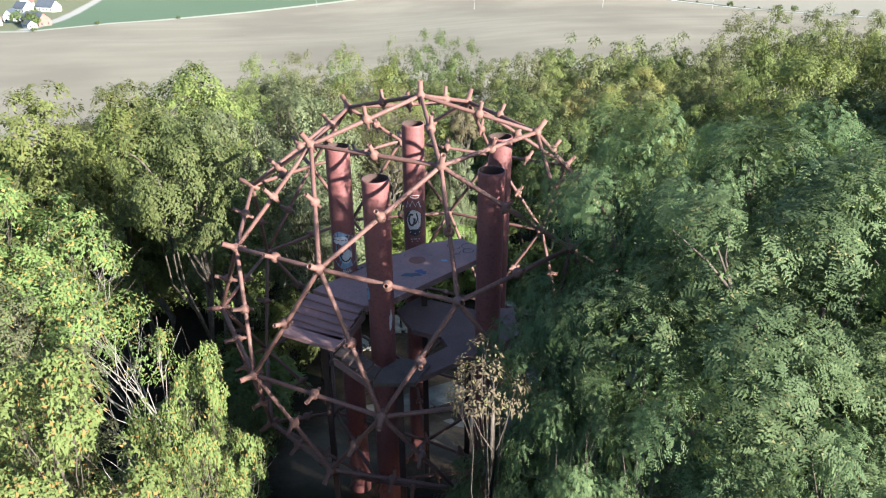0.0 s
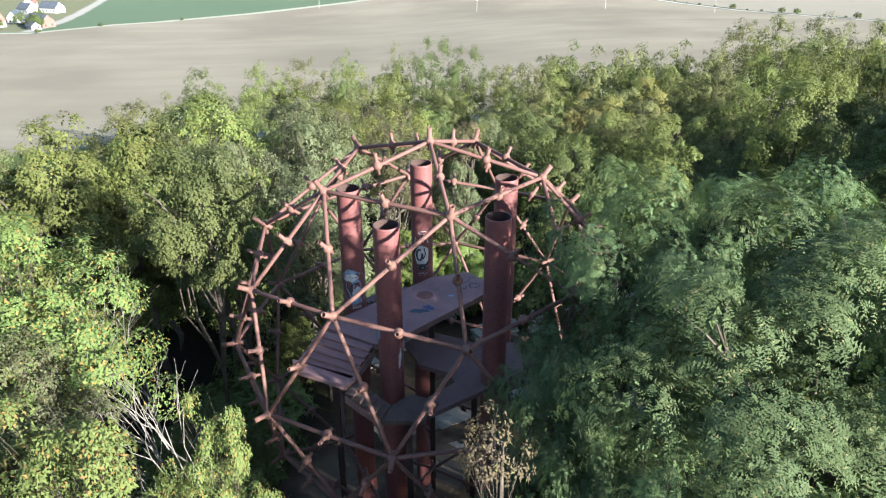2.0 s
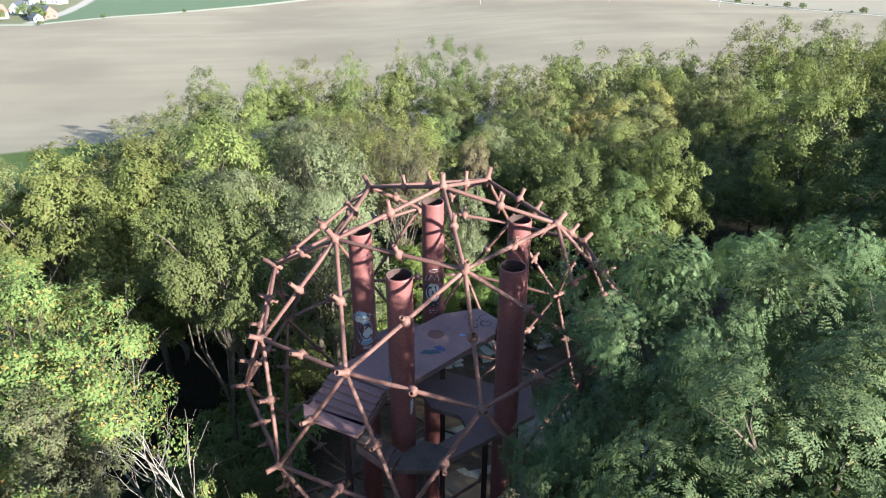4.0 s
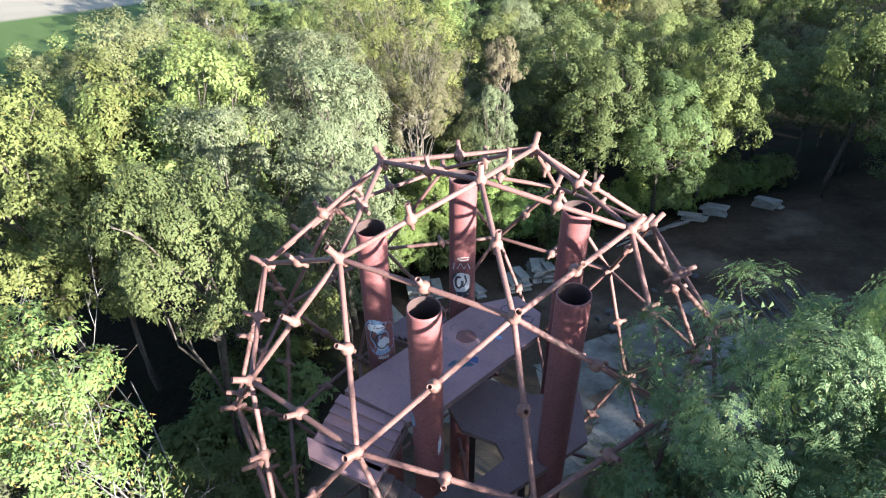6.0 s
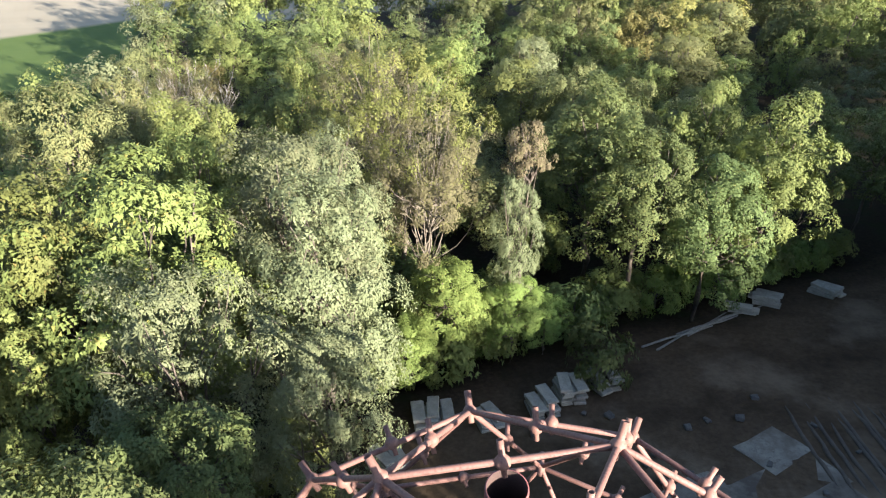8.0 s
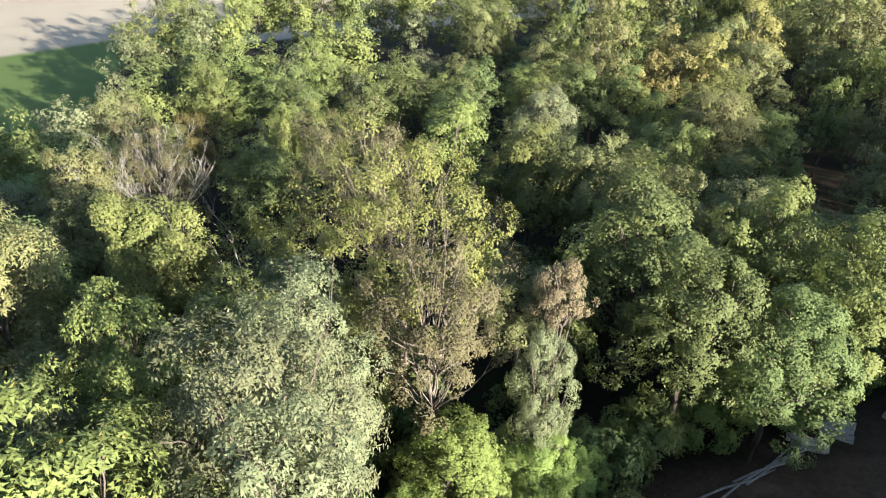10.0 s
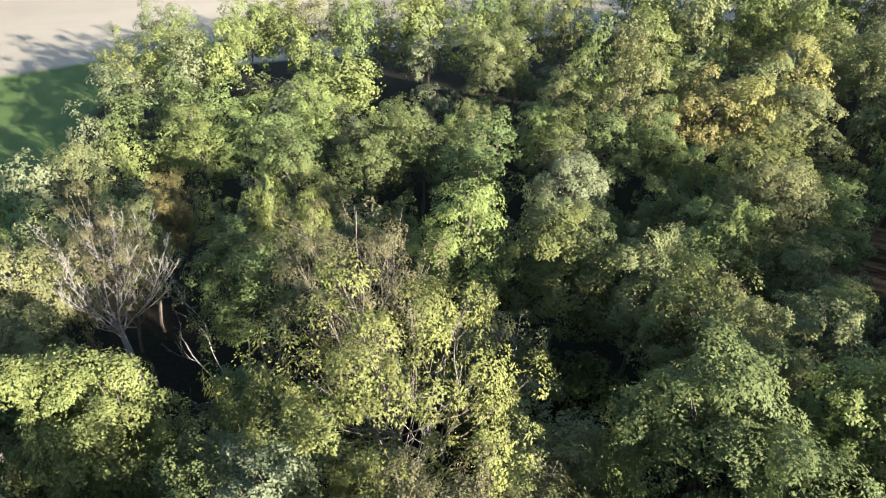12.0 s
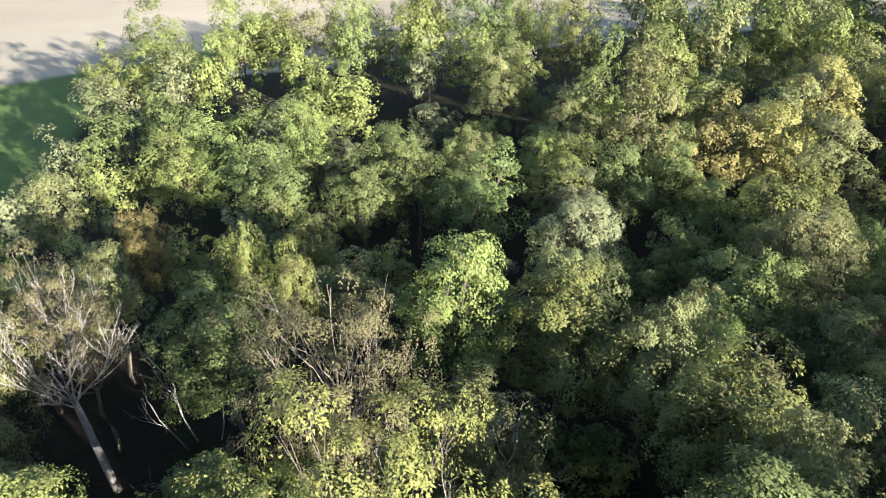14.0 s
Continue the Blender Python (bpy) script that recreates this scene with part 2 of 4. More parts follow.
def ground_material():
    m, nt, b = material("ground", (0.025, 0.022, 0.018), 0.95, 0.0, 0.04)
    p = world_coord(nt)
    sep = nt.nodes.new("ShaderNodeSeparateXYZ")
    nt.links.new(p, sep.inputs[0])
    X, Y = sep.outputs[0], sep.outputs[1]
    wob = math_node(nt, "SUBTRACT", noise_out(nt, 0.05, 4, 0.6, p), 0.5)

    def side(ax, ay, bx, by, width, amount):
        """1 on the left of the line from a to b, blended over width metres."""
        dx, dy = bx - ax, by - ay
        n = math.hypot(dx, dy)
        d = math_node(nt, "ADD", math_node(nt, "MULTIPLY", X, -dy / n), math_node(nt, "MULTIPLY", Y, dx / n))
        d = math_node(nt, "SUBTRACT", d, (-dy * ax + dx * ay) / n)
        d = math_node(nt, "ADD", d, math_node(nt, "MULTIPLY", wob, amount))
        n2 = nt.nodes.new("ShaderNodeMapRange")
        nt.links.new(d, n2.inputs[0])
        n2.inputs[1].default_value, n2.inputs[2].default_value = -width / 2, width / 2
        return n2.outputs[0]

    n1, n2, n3 = noise_out(nt, 0.35, 6, 0.65, p), noise_out(nt, 4.0, 6, 0.7, p), noise_out(nt, 0.012, 4, 0.55, p)
    # leaf litter, its colour darkened for the shade under trees, and bare earth
    shaded_litter = mix(nt, ramp(nt, n2, [(0.35, (0, 0, 0)), (0.7, (1, 1, 1))]), (0.009, 0.007, 0.005), (0.021, 0.017, 0.011))
    shaded_litter = mix(nt, ramp(nt, n1, [(0.5, (0, 0, 0)), (0.65, (1, 1, 1))]), shaded_litter, (0.011, 0.016, 0.006))
    dirt = mix(nt, ramp(nt, n2, [(0.3, (0, 0, 0)), (0.75, (1, 1, 1))]), (0.041, 0.028, 0.018), (0.082, 0.058, 0.036))
    dirt = mix(nt, ramp(nt, n1, [(0.45, (0, 0, 0)), (0.7, (1, 1, 1))]), dirt, (0.029, 0.020, 0.013))
    dirt = mix(nt, ramp(nt, noise_out(nt, 0.16, 5, 0.6, p), [(0.52, (0, 0, 0)), (0.68, (1, 1, 1))]), dirt, mix(nt, n2, (0.085, 0.064, 0.044), (0.135, 0.102, 0.071)))
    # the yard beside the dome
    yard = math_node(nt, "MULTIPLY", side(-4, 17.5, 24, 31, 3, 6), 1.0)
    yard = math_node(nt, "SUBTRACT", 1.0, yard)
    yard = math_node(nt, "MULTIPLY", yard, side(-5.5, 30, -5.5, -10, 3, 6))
    # dirt ends before the dome, so shade there is in the ground colour
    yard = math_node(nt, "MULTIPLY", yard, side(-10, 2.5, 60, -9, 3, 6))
    c = mix(nt, yard, shaded_litter, dirt)
    # ploughed field, green fields, far path
    stretch = nt.nodes.new("ShaderNodeMapping")
    nt.links.new(p, stretch.inputs[0])
    stretch.inputs["Rotation"].default_value[2] = radians(12)
    stretch.inputs["Scale"].default_value = (0.004, 0.03, 1)
    bands = noise_out(nt, 1.0, 4, 0.5, stretch.outputs[0])
    soil = mix(nt, ramp(nt, bands, [(0.38, (0, 0, 0)), (0.62, (1, 1, 1))]), (0.197, 0.174, 0.130), (0.224, 0.199, 0.151))
    soil = mix(nt, ramp(nt, n3, [(0.4, (0, 0, 0)), (0.62, (1, 1, 1))]), soil, (0.164, 0.142, 0.109))
    soil = mix(nt, math_node(nt, "MULTIPLY", n2, 0.3), soil, (0.128, 0.110, 0.082))
    grass = mix(nt, n1, (0.043, 0.070, 0.020), (0.065, 0.090, 0.030))
    crop = mix(nt, n3, (0.072, 0.102, 0.062), (0.085, 0.115, 0.072))
    straw = mix(nt, n3, (0.185, 0.168, 0.133), (0.210, 0.190, 0.150))
    verge = (0.27, 0.27, 0.21)
    road_c = (0.25, 0.235, 0.21)
    # grass strip between the wood and the ploughed land
    field = mix(nt, math_node(nt, "MAXIMUM", side(-90, 122, -70, 136, 3, 3), side(-45, 200, -45, 0, 3, 3)), grass, soil)
    for lift, colour in ((0, verge), (9, crop)):
        past = math_node(nt, "MAXIMUM", side(GREEN_A[0] - lift * 0.5, GREEN_A[1] + lift, GREEN_B[0] - lift * 0.5, GREEN_B[1] + lift, 1, 2),
                         side(GREEN_B[0] - lift * 0.5, GREEN_B[1] + lift, GREEN_C[0] - lift * 0.5, GREEN_C[1] + lift, 1, 2))
        past = math_node(nt, "MULTIPLY", past, side(GREEN_0[0], GREEN_0[1] + lift, GREEN_A[0], GREEN_A[1] + lift, 1, 2))
        field = mix(nt, past, field, colour)
    far_part = side(-600, 455, 600, 455, 6, 4)
    lane = math_node(nt, "MULTIPLY", side(*LANE_A, *LANE_B, 3, 4), far_part)
    field = mix(nt, lane, field, road_c)
    field = mix(nt, math_node(nt, "MULTIPLY", far_part, side(LANE_A[0] - 9, LANE_A[1], LANE_B[0] - 9, LANE_B[1], 3, 4)), field, mix(nt, n1, (0.080, 0.095, 0.040), (0.150, 0.140, 0.100)))
    right = side(*PATH_A, *PATH_B, 2, 2)
    field = mix(nt, right, field, (0.050, 0.065, 0.030))
    field = mix(nt, side(PATH_A[0], PATH_A[1] + 5, PATH_B[0], PATH_B[1] + 5, 2, 1), field, (0.34, 0.33, 0.30))
    field = mix(nt, side(PATH_A[0], PATH_A[1] + 17, PATH_B[0], PATH_B[1] + 17, 2, 1), field, (0.035, 0.045, 0.022))
    field = mix(nt, side(PATH_A[0], PATH_A[1] + 27, PATH_B[0], PATH_B[1] + 27, 3, 3), field, straw)
    west = math_node(nt, "MULTIPLY", side(-46, 62, -58, 108, 2, 3), side(-140, 66, -40, 66, 2, 2))
    is_field = math_node(nt, "MAXIMUM", side(-70, 126, 60, 150, 2, 3), west)
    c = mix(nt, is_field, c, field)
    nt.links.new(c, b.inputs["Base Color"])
    bump(nt, b, n2, 0.6, 0.08)
    return m


GREEN_0, GREEN_A, GREEN_B, GREEN_C = (-330.0, 436.0), (-266.0, 443.0), (-240.0, 509.0), (-138.0, 617.0)
LANE_A, LANE_B = (-281.0, 500.0), (-329.0, 696.0)
PATH_A, PATH_B = (177.0, 632.0), (268.0, 428.0)
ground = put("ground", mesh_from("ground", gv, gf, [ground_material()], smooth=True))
tagged(ground, "wooded hillside sloping to ploughed and green fields", "ground", kind="structure")

# ---------------------------------------------------------------- dome
R, PHI = 6.2, 208.05


def on_ball(polar, az):
    p, q = radians(polar), radians(az)
    return Vector((math.sin(p) * math.cos(q), math.sin(p) * math.sin(q), math.cos(p)))


hubs = [on_ball(0, 0), on_ball(180, 0)]
for k in range(5):
    hubs += [on_ball(31.717, PHI + 72 * k), on_ball(63.435, PHI + 72 * k), on_ball(58.283, PHI + 36 + 72 * k)]
    hubs += [on_ball(148.283, PHI + 36 + 72 * k), on_ball(116.565, PHI + 36 + 72 * k), on_ball(121.717, PHI + 72 * k)]
for k in range(10):
    hubs.append(on_ball(90, PHI + 18 + 36 * k))
edges = [(i, j) for i in range(len(hubs)) for j in range(i) if (hubs[i] - hubs[j]).length < 0.64]
dome = thing("geodesic_dome", label="rust-red steel tube geodesic sphere with ball joints", category="dome")
TUBE = 0.058
sv, sf = [], []
tube_data([(0, 0, 0), (0, 0, 0.33), (0, 0, 0.66), (0, 0, 1)], [TUBE] * 4, 12, sv, sf)
strut_me = mesh_from("strut", sv, sf, [STRUT], smooth=False)
strut_me.polygons.foreach_set("use_smooth", [len(p.vertices) == 4 for p in strut_me.polygons])
# ball with a hollow stub pointing outwards and a short nub inwards
jv, jf = lathe([(0.0, -0.30), (0.06, -0.30), (0.065, -0.15), (0.115, -0.125), (0.165, -0.07), (0.185, 0.0), (0.165, 0.075), (0.11, 0.13),
                (0.078, 0.155), (0.075, 0.20), (0.075, 0.45), (0.058, 0.45), (0.056, 0.16), (0.0, 0.16)], 14)
joint_me = mesh_from("joint", jv, jf, [JOINT], smooth=True)
hv, hf = lathe([(0.0, -0.26), (0.07, -0.26), (0.075, -0.14), (0.13, -0.10), (0.16, -0.03), (0.155, 0.05), (0.12, 0.10), (0.085, 0.14),
                (0.082, 0.46), (0.064, 0.46), (0.06, 0.15), (0.0, 0.15)], 14)
hub_me = mesh_from("hub", hv, hf, [JOINT], smooth=True)
rng = random.Random(3)
for h in hubs:
    put("hub", hub_me, dome, aim(h * R, h) @ pose(0, 0, 0, rng.uniform(-4, 4), rng.uniform(-4, 4), 0) @ Matrix.Diagonal((0.86, 0.86, 0.92, 1)))
for i, j in edges:
    p, q = hubs[i] * R, hubs[j] * R
    d = q - p
    put("strut", strut_me, dome, aim(p, d) @ Matrix.Diagonal((1, 1, d.length, 1)))
    mid = (p + q) / 2 + Vector([rng.uniform(-0.03, 0.03) for _ in range(3)])
    put("joint", joint_me, dome, aim(mid, mid) @ pose(0, 0, 0, rng.uniform(-9, 9), rng.uniform(-9, 9), 0) @ Matrix.Diagonal((0.76, 0.76, 0.84, 1)))

# standing pipes
PIPES = {"a": (-1.14, -2.25, 4.60), "b": (-2.50, 0.45, 4.59), "c": (-0.35, 2.51, 4.68), "d": (2.37, 1.18, 4.66), "e": (1.91, -1.88, 4.68)}
PR = 0.365
for key, (px, py, top) in PIPES.items():
    base = gz(px, py) - 0.3
    pipe = thing("standing_pipe", pose(px, py, base), label="tall brick-red hollow steel pipe open at the top", category="pipe", group="pipes inside the dome")
    h = top - base
    pv, pf = lathe([(PR, 0), (PR, h * 0.3), (PR, h * 0.6), (PR, h - 0.06), (PR - 0.006, h), (PR - 0.026, h)], 36)
    shell = put("shell", mesh_from("shell", pv, pf, [PIPE], smooth=True), pipe)
    iv, jf2 = lathe([(PR - 0.026, h), (PR - 0.026, h - 4.5), (0.0, h - 4.5)], 36)
    put("lining", mesh_from("lining", iv, jf2, [PIPE_IN], smooth=True), pipe, None, "dark rusty inside of the pipe")
    for zz in (h - 2.9, h - 6.1):
        wv, wf = lathe([(PR - 0.01, zz - 0.02), (PR + 0.006, zz - 0.01), (PR + 0.006, zz + 0.01), (PR - 0.01, zz + 0.02)], 36)
        put("weld_seam", mesh_from("weld_seam", wv, wf, [PIPE], smooth=True), shell)

# decks and stairs
DZ = 0.56
TOP_DECK = [(-3.30, -0.98), (-1.62, -1.95), (-0.83, -1.5), (1.72, 1.0), (1.88, 1.9), (1.25, 2.6), (-0.05, 2.2), (-3.15, -0.76)]


def deck(name, poly, z, thick, mat, label):
    d = thing(name, label=label, category="platform")
    v, f = prism(poly, z - 0.02, z)
    put("plate", mesh_from("plate", v, f, [mat]), d)
    for i in range(len(poly)):
        p, q = Vector((*poly[i], 0)), Vector((*poly[(i + 1) % len(poly)], 0))
        c = sum((Vector((*w, 0)) for w in poly), Vector()) / len(poly)
        inn = (c - (p + q) / 2).normalized() * 0.06
        v, f = prism([tuple((p)[:2]), tuple((q)[:2]), tuple((q + inn)[:2]), tuple((p + inn)[:2])], z - thick, z - 0.022)
        put("edge_beam", mesh_from("edge_beam", v, f, [mat if i % 2 else DECK_DARK]), d)
    return d


deck("upper_platform", TOP_DECK, DZ, 0.2, DECK, "faded purple-brown steel deck with paint marks between the pipes")


def flight(name, a, b, out, n, run, rise, ztop, mat, label):
    """n steps going down from the edge a-b in the direction out."""
    st = thing(name, label=label, category="stairs")
    a, b, out = Vector((*a, 0)), Vector((*b, 0)), Vector((*out, 0)).normalized()
    for i in range(n):
        z = ztop - rise * (i + 1)
        p0, p1 = a + out * run * i, b + out * run * i
        v, f = prism([tuple(p0[:2]), tuple(p1[:2]), tuple((p1 + out * (run + 0.03))[:2]), tuple((p0 + out * (run + 0.03))[:2])], z - 0.05, z)
        put("step", mesh_from("step", v, f, [mat]), st)
        v, f = prism([tuple((p0 + out * 0.005)[:2]), tuple((p1 + out * 0.005)[:2]), tuple((p1 + out * 0.02)[:2]), tuple((p0 + out * 0.02)[:2])], z + 0.004, z + rise - 0.055 if i else z + rise - 0.21)
        if i:
            put("riser", mesh_from("riser", v, f, [DECK_DARK]), st)
    for s, p in ((0, a), (1, b)):
        q = p + out * run * n
        w = (b - a).normalized() * (0.05 if s else -0.05)
        verts = [(p.x, p.y, ztop - 0.22), (p.x, p.y, ztop - 0.45), (q.x, q.y, ztop - rise * n - 0.30), (q.x, q.y, ztop - rise * n - 0.06)]
        verts += [(v0[0] + w.x, v0[1] + w.y, v0[2]) for v0 in verts]
        put("stringer", mesh_from("stringer", verts, [(0, 1, 2, 3), (7, 6, 5, 4), (0, 4, 5, 1), (1, 5, 6, 2), (2, 6, 7, 3), (3, 7, 4, 0)], [DECK_DARK]), st)
    return st


flight("steel_stairs", (-3.40, -1.02), (-1.70, -1.90), (-0.44, -0.897), 5, 0.245, 0.092, DZ, DECK, "short rusty steel stairs from the deck to a landing")
LAND = [(-4.12, -2.06), (-3.98, -2.62), (-2.36, -3.42), (-2.12, -2.94)]
deck("stair_landing", LAND, 0.10, 0.12, DECK, "small reddish steel stair landing")
flight("lower_stairs", (-2.12, -2.94), (-2.36, -3.52), (0.93, -0.36), 5, 0.21, 0.14, 0.10, GREY_DECK, "narrow grey worn steel stairs below the landing")
deck("lower_landing", [(-1.12, -3.3), (-1.3, -3.95), (-0.15, -3.95), (0.25, -3.1), (-0.55, -2.75)], -0.66, 0.14, GREY_DECK, "grey worn landing with flaking paint")
deck("lower_platform", [(-0.2, 0.9), (-0.9, 0.1), (-0.35, -1.1), (0.55, -1.5), (0.75, -2.0), (-0.12, -2.78), (-0.1, -3.6), (0.9, -2.88), (1.5, -2.45), (2.9, -1.4), (2.9, 0.2), (1.6, 0.1)], -0.80, 0.16, DECK_DARK, "dark rusty lower steel deck beneath the pipes")
flight("rear_stairs", (-0.75, 1.95), (-1.75, 1.05), (-0.70, 0.74), 5, 0.28, 0.15, 0.36, DECK_DARK, "dark steel stairs going down behind the deck")
for bx, by in ((-3.0, -1.6), (0.0, 0.4), (1.4, -1.0), (-0.6, -3.5), (2.4, -0.6)):
    post = thing("deck_post", label="dark square steel post under the decks", category="post", group="deck posts")
    zt = DZ - 0.2 if (bx, by) == (0.0, 0.4) else (-0.05 if bx < -2 else -0.9)
    v, f = prism([(bx - 0.09, by - 0.09), (bx + 0.09, by - 0.09), (bx + 0.09, by + 0.09), (bx - 0.09, by + 0.09)], gz(bx, by) - 0.3, zt)
    put("shaft", mesh_from("shaft", v, f, [PIPE_IN]), post)


# ---------------------------------------------------------------- trees
def leaf_blades(centres, dirs, norms, length, width, rng_np, droop=0.18):
    """Pointed blades, one triangle each, turned to face along norms."""
    n = len(centres)
    ln = length * rng_np.uniform(0.65, 1.25, (n, 1))
    wd = width * rng_np.uniform(0.7, 1.25, (n, 1))
    side = np.cross(dirs, norms)
    side /= np.linalg.norm(side, axis=1, keepdims=True) + 1e-9
    tip = centres + dirs * ln - np.array([0, 0, 1.0]) * ln * droop
    heel = centres + dirs * ln * 0.12
    return np.stack([heel - side * wd * 0.6, tip, heel + side * wd * 0.6], axis=1).reshape(-1, 3)


def unit(v):
    return v / (np.linalg.norm(v, axis=1, keepdims=True) + 1e-9)


def billow_crown(name, seed, rx, rz, lobes, lobe_r, pads, pad_r, n_leaf, length, width, hang=0.4, pairs=0, closed=True, rag=0.19):
    """A crown of separate billows: lobes on an uneven envelope, tufts on the outside of each lobe, leaves round each tuft.
    pairs > 0: feathered leaves with that many leaflet pairs. Returns the mesh and the lobe centres."""
    rn = np.random.RandomState(seed)
    up = np.array([0.0, 0.0, 1.0])
    i = np.arange(int(lobes * 1.3))
    z = 1 - 2 * (i + 0.5) / len(i)
    q = i * 2.39996 + rn.uniform(0, 6)
    d = np.stack([np.sqrt(1 - z * z) * np.cos(q), np.sqrt(1 - z * z) * np.sin(q), z], axis=1)[z > -0.6]
    d = unit(d + rn.normal(size=d.shape) * 0.16)
    n = len(d)
    ph = Vector(rn.uniform(0, 50, 3))
    k = np.array([0.90 + 0.34 * noise.noise(Vector(v) * 1.8 + ph) for v in d])[:, None] * rn.uniform(0.97 - rag, 0.97 + rag, (n, 1))
    k *= np.where(rn.rand(n, 1) < 0.18, rn.uniform(0.45, 0.75, (n, 1)), 1.0)
    lr = lobe_r * rn.uniform(0.6, 1.2, (n, 1))
    C = d * (np.array([rx, rx, rz]) - 0.75 * lobe_r) * k
    out = unit(d * np.array([1, 1, 0.8]) + up * 0.3)

    o1 = np.repeat(out, pads, axis=0)
    u = unit(rn.normal(size=o1.shape) + o1 * 1.05 + up * 0.2)
    P = np.repeat(C, pads, axis=0) + u * np.repeat(lr, pads, axis=0) * np.array([1, 1, 0.85]) * rn.uniform(0.86, 1.06, (len(u), 1))
    pr = pad_r * rn.uniform(0.55, 1.2, (len(u), 1))

    u2, o2, r2 = (np.repeat(v, n_leaf, axis=0) for v in (u, o1, pr))
    w = unit(rn.normal(size=u2.shape) + u2 * 0.9 + up * 0.3)
    pos = np.repeat(P, n_leaf, axis=0) + w * r2 * np.array([1, 1, 0.75]) * rn.uniform(0.6, 1.06, (len(w), 1))
    pos[:, 2] -= hang * r2[:, 0] * (w[:, 0] ** 2 + w[:, 1] ** 2)
    nm = unit(w * 0.5 + u2 * 0.6 + o2 * 0.35 + up * 0.15 + rn.normal(size=w.shape) * 0.2)
    ld = w * 1.0 + rn.normal(size=w.shape) * 0.5 - up * (0.3 * hang - 0.1)
    ld = unit(ld - nm * (ld * nm).sum(axis=1, keepdims=True) * 0.85)
    if not pairs:
        blocks = [leaf_blades(pos, ld, nm, length, width, rn)]
    else:
        side = unit(np.cross(ld, nm))
        blocks = []
        ln = length * rn.uniform(0.7, 1.2, (len(pos), 1))
        for j in range(pairs):
            f = 0.15 + 0.82 * j / max(1, pairs - 1)
            at = pos + ld * ln * f - up * ln * 0.25 * f * f
            for sgn in (-1, 1):
                blocks.append(leaf_blades(at, unit(side * sgn + ld * 0.45), nm, width * (1.15 - 0.5 * abs(f - 0.45)), width * 0.42, rn, 0.12))
    # broader sprays inside each lobe and round the heart of the crown
    if closed:
        per = 46
        m2 = n * per
        cc = np.repeat(C, per, axis=0)
        deep = np.where(rn.rand(m2, 1) < 0.6, cc, cc * rn.uniform(0.3, 0.8, (m2, 1))) + unit(rn.normal(size=(m2, 3))) * np.repeat(lr, per, axis=0) * rn.uniform(0.0, 0.66, (m2, 1))
        blocks.append(leaf_blades(deep, unit(rn.normal(size=(m2, 3)) - up * 0.3), unit(rn.normal(size=(m2, 3))), 0.17 * lobe_r, 0.14 * lobe_r, rn))
    return leaf_mesh(name, np.concatenate(blocks)), [Vector(c) for c in C]


def leaf_mesh(name, verts):
    """A mesh of loose triangles."""
    n = len(verts)
    me = bpy.data.meshes.new(name)
    me.vertices.add(n)
    me.vertices.foreach_set("co", verts.astype(np.float32).ravel())
    me.loops.add(n)
    me.loops.foreach_set("vertex_index", np.arange(n, dtype=np.int32))
    me.polygons.add(n // 3)
    me.polygons.foreach_set("loop_start", np.arange(0, n, 3, dtype=np.int32))
    me.update(calc_edges=True)
    me.polygons.foreach_set("use_smooth", [False] * len(me.polygons))
    me.materials.append(LEAF["green"])
    return me


def limb_path(p, q, rng, sag=0.0, steps=4, wob=0.12):
    pts = []
    L = (q - p).length
    for i in range(steps + 1):
        t = i / steps
        w = p.lerp(q, t) + Vector((0, 0, -sag * L * math.sin(math.pi * t)))
        if 0 < i < steps:
            w += Vector([rng.uniform(-wob, wob) * L * 0.35 for _ in range(3)])
        pts.append(w)
    return pts


def trunk_mesh(seed, height, clumps, cz, r0=0.17, limbs=14, thin=1.0):
    """Tapered trunk with limbs out to some of the clumps (crown centre at height cz)."""
    rng = random.Random(seed)
    v, f = [], []
    top = Vector((rng.uniform(-0.5, 0.5), rng.uniform(-0.5, 0.5), cz + (height - cz) * 0.35))
    spine = limb_path(Vector((0, 0, -0.4)), top, rng, 0, 6, 0.07)
    tube_data(spine, [r0 * (1 - 0.13 * i) for i in range(7)], 7, v, f)
    for c in rng.sample(clumps, min(limbs, len(clumps))):
        k = rng.randint(3, 5)
        p, q = spine[k], Vector((c.x, c.y, c.z + cz))
        if q.z < p.z - 0.4:
            p = spine[4]
        pts = limb_path(p, q, rng, 0.06, 4, 0.12)
        rr = r0 * rng.uniform(0.28, 0.45) * thin
        tube_data(pts, [rr * (1 - 0.2 * i) for i in range(5)], 5, v, f)
        for _ in range(2):
            e = q + Vector([rng.uniform(-1, 1), rng.uniform(-1, 1), rng.uniform(-0.1, 1)]) * min(0.9, 0.3 * (height - cz))
            tube_data(limb_path(pts[3], e, rng, 0, 2, 0.2), [rr * 0.4, rr * 0.28, rr * 0.12], 4, v, f)
    return mesh_from("trunk", v, f, [BARK], smooth=True)


def tree_kind(seed, height, rx, rz, lobes, lobe_r, pads, pad_r, n_leaf, length, width, hang=0.4, pairs=0, limbs=14, thin=1.0, closed=True, rag=0.19):
    """Crown and trunk meshes of one tree that stands on z = 0."""
    cz = height - rz
    crown, cl = billow_crown("crown", seed, rx, rz, lobes, lobe_r, pads, pad_r, n_leaf, length, width, hang, pairs, closed, rag)
    return crown, trunk_mesh(seed + 500, height, cl, cz, 0.10 + height * 0.008, limbs, thin), cz, height, rx


